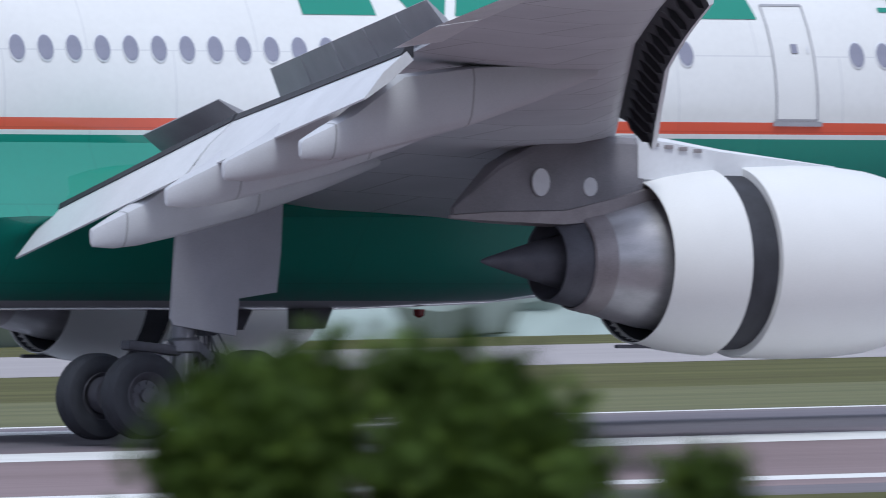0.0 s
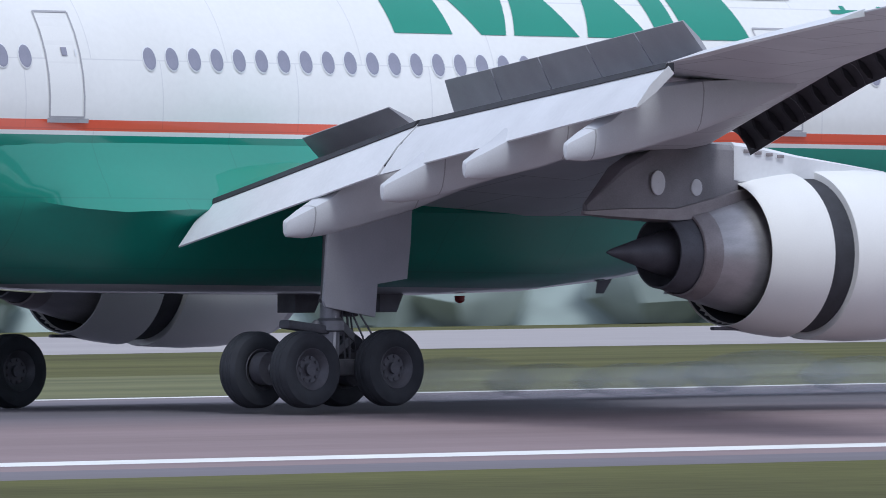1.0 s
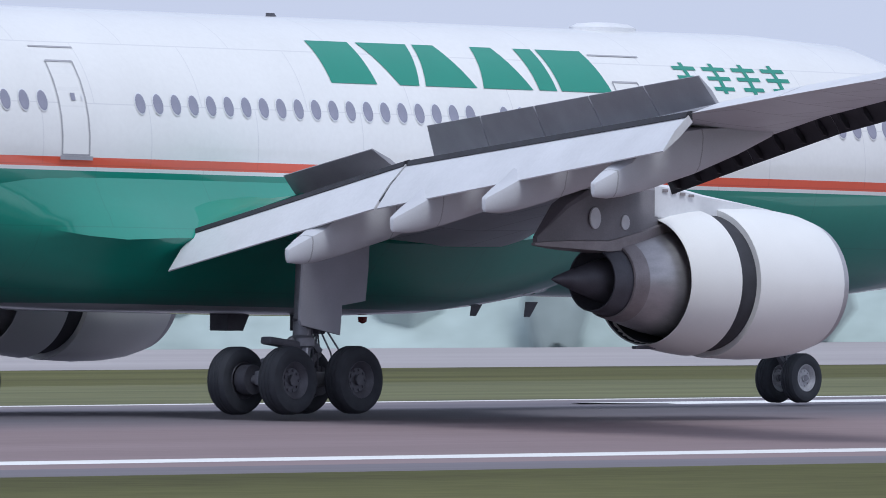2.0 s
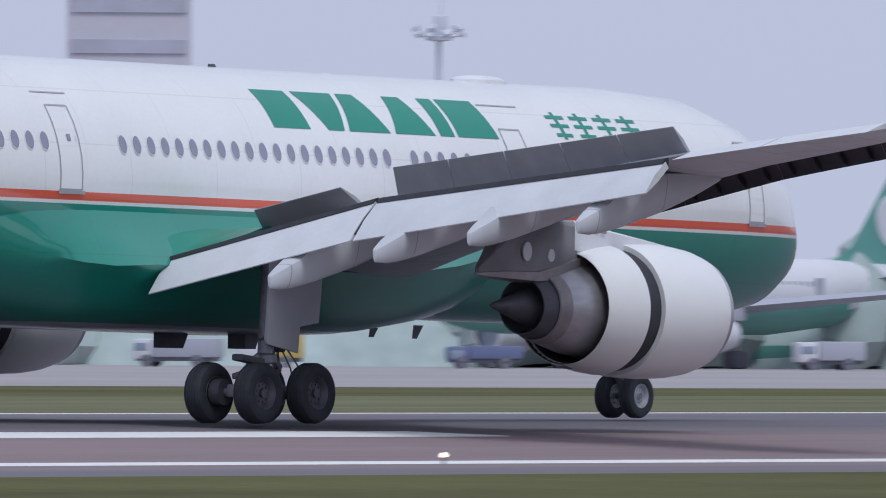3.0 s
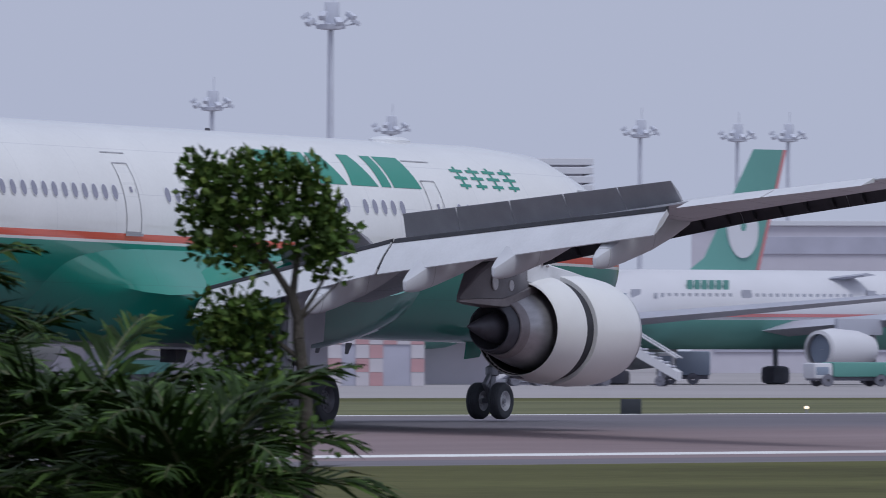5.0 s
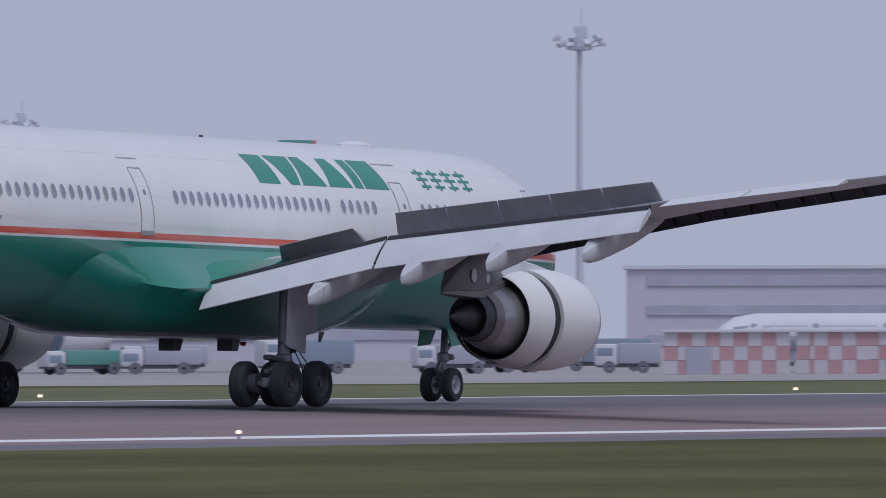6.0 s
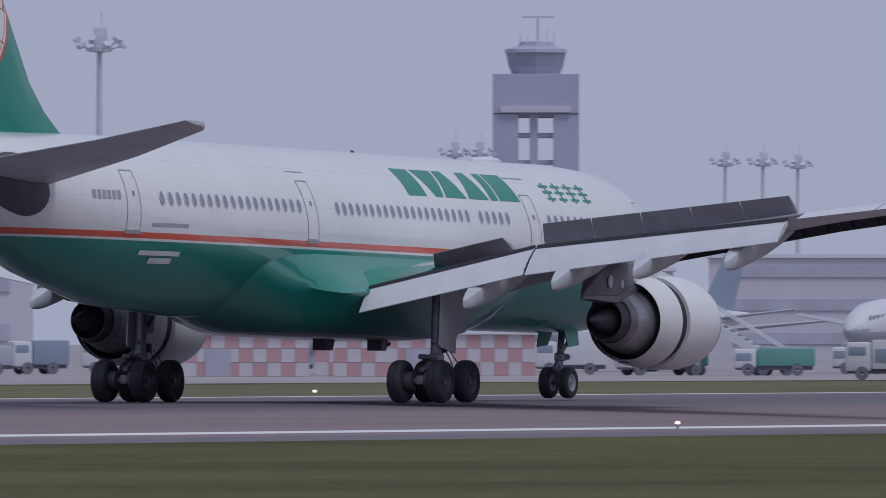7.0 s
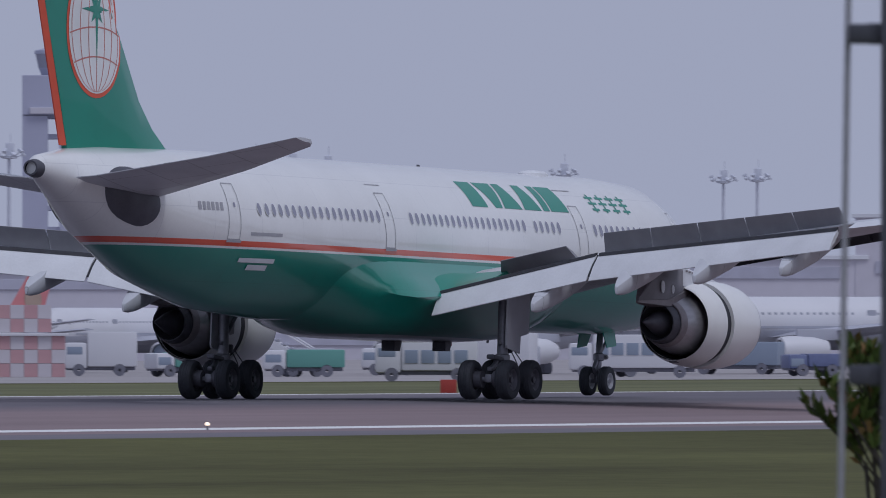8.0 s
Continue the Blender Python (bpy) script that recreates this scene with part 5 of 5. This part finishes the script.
def small_tree(az, dist):
    rnd = random.Random(21)
    g = surf(EYE[1]) - 0.05
    e = tagged(new("small_tree"), "small broad-leaved tree with a slender forked trunk", "tree")
    z = lambda v: v - g
    limb = [((0.24, 0, 0), (0.2, 0, z(1.6)), 0.05, 0.034), ((0.2, 0, z(1.6)), (0.16, 0, z(2.2)), 0.034, 0.03), ((0.16, 0, z(2.2)), (0.13, 0.02, z(2.4)), 0.03, 0.026),
            ((0.13, 0.02, z(2.4)), (-0.03, 0, z(2.62)), 0.02, 0.013), ((0.13, 0.02, z(2.4)), (0.16, 0.03, z(2.75)), 0.02, 0.01), ((0.15, 0, z(2.28)), (0.3, 0.02, z(2.52)), 0.014, 0.007),
            ((0.3, 0.02, z(2.52)), (0.36, 0, z(2.72)), 0.008, 0.004), ((-0.03, 0, z(2.62)), (-0.22, -0.03, z(2.84)), 0.012, 0.005), ((-0.03, 0, z(2.62)), (0.0, 0.03, z(2.95)), 0.012, 0.005),
            ((0.16, 0.03, z(2.75)), (0.22, 0, z(2.98)), 0.009, 0.004), ((0.17, 0, z(2.1)), (-0.08, 0.02, z(2.3)), 0.014, 0.006), ((0.18, 0.02, z(2.3)), (0.38, 0.03, z(2.5)), 0.007, 0.003), ((0.02, 0, z(2.56)), (-0.2, 0.03, z(2.64)), 0.009, 0.004)]
    for k, (a, b, r0, r1) in enumerate(limb):
        a, b = Vector(a), Vector(b)
        d = (b - a).normalized()
        u = d.orthogonal().normalized()
        v = d.cross(u)
        part("trunk" if k < 2 else "limb", loft([[q + r * (math.cos(t) * u + math.sin(t) * v) for t in np.linspace(0, 6.283, 9, endpoint=False)] for q, r in ((a, r0), ((a + b) / 2 + u * r1 * 0.8, (r0 + r1) / 2), (b, r1))]), BARK, e)
    cl = [((-0.27, 0, z(3.0)), (0.1, 0.12, 0.06), 330), ((-0.1, 0, z(2.99)), (0.11, 0.12, 0.07), 360), ((0.09, 0.03, z(3.0)), (0.09, 0.1, 0.06), 280), ((0.2, 0, z(2.96)), (0.07, 0.1, 0.06), 200),
          ((-0.29, 0, z(2.83)), (0.11, 0.12, 0.08), 420), ((-0.09, 0.02, z(2.83)), (0.12, 0.12, 0.08), 420), ((0.08, 0, z(2.85)), (0.08, 0.1, 0.06), 260), ((0.25, 0, z(2.8)), (0.09, 0.12, 0.07), 330), ((0.34, 0, z(2.7)), (0.07, 0.1, 0.08), 260),
          ((-0.25, 0, z(2.66)), (0.1, 0.12, 0.06), 300), ((-0.08, 0.02, z(2.66)), (0.08, 0.1, 0.06), 230), ((0.24, 0, z(2.64)), (0.07, 0.1, 0.06), 160), ((0.1, 0, z(2.68)), (0.05, 0.08, 0.05), 90), ((-0.08, 0, z(2.55)), (0.06, 0.08, 0.04), 90), ((0.31, 0, z(2.55)), (0.05, 0.06, 0.05), 60),
          ((-0.2, 0, z(2.34)), (0.11, 0.12, 0.06), 280), ((-0.05, 0, z(2.3)), (0.11, 0.12, 0.07), 300), ((-0.22, 0, z(2.2)), (0.1, 0.12, 0.06), 260), ((-0.03, 0, z(2.14)), (0.13, 0.14, 0.07), 320), ((-0.1, 0, z(1.98)), (0.2, 0.16, 0.09), 420), ((0.02, 0, z(1.7)), (0.3, 0.2, 0.18), 500)]
    tagged(part("crown", leaves(rnd, cl, 0.05), LEAF, e, smooth=False), kind="stuff")
    e.matrix_basis = Matrix.Translation(place(az, dist, g)) @ Matrix.Rotation(radians(az - 90), 4, "Z")


small_tree(29.77, 81)


def shrub(az, dist, w, top, material, size, seed, label, n=2600):
    rnd = random.Random(seed)
    g = surf(EYE[1]) - 0.05
    h = top - g
    e = tagged(new("shrub"), label, "shrub")
    for k in range(6):
        a = rnd.uniform(0, 6.28)
        part("branch", tube((0, 0, 0), (w * 0.3 * math.cos(a), w * 0.3 * math.sin(a), h * 0.75), 0.012, 6), BARK, e)
    cl = []
    for k in range(24):
        x = rnd.uniform(-0.42, 0.42) * w
        hh = h - w * (0.04 + 0.9 * abs(x / w) ** 2 + 0.12 * rnd.random())
        for down, r in ((0.1, 0.1), (0.3, 0.18), (0.6, 0.22)):
            cl.append(((x, rnd.uniform(-0.2, 0.2) * w, hh - down * w), (r * w, r * w, r * w), n // 40))
    for k in range(40):
        u = (k + 0.5) / 40
        cl.append(((rnd.uniform(-0.5, 0.5) * w, rnd.uniform(-0.4, 0.4) * w, 0.15 + (h - w - 0.15) * u), (0.3 * w, 0.3 * w, 0.3 * w), n // 60))
    tagged(part("foliage", leaves(rnd, cl, size), material, e, smooth=False), kind="stuff")
    e.matrix_basis = Matrix.Translation(place(az, dist, g)) @ Matrix.Rotation(radians(az - 90), 4, "Z")


shrub(58.5, 9, 0.245, 2.162, BRIGHTLEAF, 0.011, 31, "rounded bright green shrub beside the fence", 12000)
shrub(57.43, 9, 0.06, 2.076, BRIGHTLEAF, 0.009, 33, "small bright green shrub beside the fence", 900)


def loose_shrub(az, dist):
    """Bare forking stems that each end in an upright spray of narrow leaves."""
    rnd = random.Random(35)
    g = surf(EYE[1]) - 0.05
    e = tagged(new("shrub"), "loose shrub with rusty leaf tips by the fence", "shrub")
    bm = bmesh.new()
    for k in range(34):
        x, y = rnd.uniform(-0.14, 0.3), rnd.uniform(-0.12, 0.12)
        top = 2.24 - 0.6 * max(0, 0.05 - x) - 0.26 * rnd.random() + 0.1 * min(0.2, max(0, x)) - g
        mid = Vector((0.2 + 0.5 * (x - 0.2), 0.5 * y, top - rnd.uniform(0.2, 0.32)))
        tip = Vector((x, y, top - 0.05))
        part("branch", tube((0.26 + 0.05 * x, 0.1 * y, 0), mid, 0.006, 6), BARK, e)
        part("twig", tube(mid, tip, 0.0035, 5), BARK, e)
        for j in range(34):
            u = rnd.random() ** 0.6
            o = mid.lerp(tip, 0.35 + 0.65 * u)
            d = Vector((rnd.uniform(-1, 1) + 1.2 * (x - 0.1), rnd.uniform(-1, 1), rnd.uniform(0.5, 2.0))).normalized()
            b = Matrix.Rotation(rnd.uniform(0, 6.28), 3, d) @ d.orthogonal().normalized()
            L, w = rnd.uniform(0.04, 0.075), rnd.uniform(0.008, 0.013)
            v = [bm.verts.new(q) for q in (o, o + d * L * 0.55 + b * w, o + d * L, o + d * L * 0.55 - b * w)]
            bm.faces.new((v[0], v[1], v[2])), bm.faces.new((v[0], v[2], v[3]))
    tagged(part("foliage", bm, RUSTLEAF, e, smooth=False), kind="stuff")
    e.matrix_basis = Matrix.Translation(place(az, dist, g)) @ Matrix.Rotation(radians(az - 90), 4, "Z")


loose_shrub(21.86, 50)

STEEL = mat("dark_steel", (0.08, 0.082, 0.1), 0.5, 0.3, var=0.2, scale=5)
PALESTEEL = mat("pale_steel", (0.42, 0.42, 0.46), 0.5, 0.3, var=0.2, scale=5)


def gate():
    g = surf(EYE[1]) - 0.05
    e = tagged(new("fence"), "dark steel fence frame with two cross bars", "fence")
    H = 3.0 - g
    part("post", box((0.06, 0.06, H), (0.051, 0, H / 2), 0.005), STEEL, e)
    part("post", box((0.06, 0.06, H), (1.6, 0, H / 2), 0.005), STEEL, e)
    for z in (2.62, 2.11):
        part("cross_bar", box((1.6, 0.04, 0.032), (0.8, 0, z - g), 0.004), STEEL, e)
    for z in (2.62, 2.11):
        part("cross_bar_stub", box((0.055, 0.04, 0.03), (0.0, 0, z - g), 0.004), STEEL, e)
    part("thin_post", tube((-0.082, 0, 0), (-0.023, 0, H), 0.005, 10), PALESTEEL, e)
    e.matrix_basis = facing(21.82, 25, g)
    p = tagged(new("fence_post"), "thin weathered steel fence post", "post")
    part("tube", tube((0, 0, 0), (0, 0, 2.5 - g), 0.022, 12), PALESTEEL, p)
    part("cap", lathe([(2.5 - g, 0.026), (2.53 - g, 0.02), (2.54 - g, 0.005)], (0, 0, 0), "z", 12, caps=True), PALESTEEL, p)
    p.matrix_basis = facing(55.1, 30, g)


gate()


# ---- touchdown smoke behind the nose wheels ----
SMOKE = bpy.data.materials.new("thin_smoke")
SMOKE.use_nodes = True
sn, sl = SMOKE.node_tree.nodes, SMOKE.node_tree.links
mixs, tr, df, nz, rg = sn.new("ShaderNodeMixShader"), sn.new("ShaderNodeBsdfTransparent"), sn.new("ShaderNodeBsdfDiffuse"), sn.new("ShaderNodeTexNoise"), sn.new("ShaderNodeMapRange")
df.inputs[0].default_value = (0.62, 0.66, 0.75, 1)
nz.inputs["Scale"].default_value, nz.inputs["Detail"].default_value = 1.6, 4
rg.inputs[1].default_value, rg.inputs[2].default_value, rg.inputs[3].default_value, rg.inputs[4].default_value = 0.35, 0.75, 0.08, 0.34
sl.new(nz.outputs[0], rg.inputs[0]), sl.new(rg.outputs[0], mixs.inputs[0]), sl.new(tr.outputs[0], mixs.inputs[1]), sl.new(df.outputs[0], mixs.inputs[2])
sl.new(mixs.outputs[0], sn["Material Output"].inputs[0])
smoke = tagged(new("tyre_smoke"), "thin bluish tyre smoke drifting over the runway", "smoke")
rnd = random.Random(44)
for k in range(7):
    r = rnd.uniform(0.5, 0.75)
    c = Vector((200 + 2.1 * k, rnd.uniform(-0.5, 0.8), 0.12 + 0.3 * r))
    rr = []
    for a in np.linspace(0.05, math.pi - 0.05, 9):
        rr.append([c + Vector((2.6 * r * math.cos(a), 1.1 * r * math.sin(a) * math.cos(b), 0.6 * r * math.sin(a) * math.sin(b))) for b in np.linspace(0, 2 * math.pi, 16, endpoint=False)])
    pf = part("puff", loft(rr), SMOKE, smoke)
    pf.visible_shadow = False


# ---- movement ----
def motions():
    walk(plane, [(t, pose(x, 0, 0, 0, PITCH, 0)) for t, x in PLANE])
    walk(smoke, [(0.0, pose(0, 0, 0)), (4.0, pose(0.8, 0.6, 0.3)), (8.0, pose(1.6, 1.2, 0.7))])
    for at, r, w in wheels:
        walk(w, [(k / 10, pose(*at, 0, (k * 80) % 360, 0)) for k in range(81)])


motions()
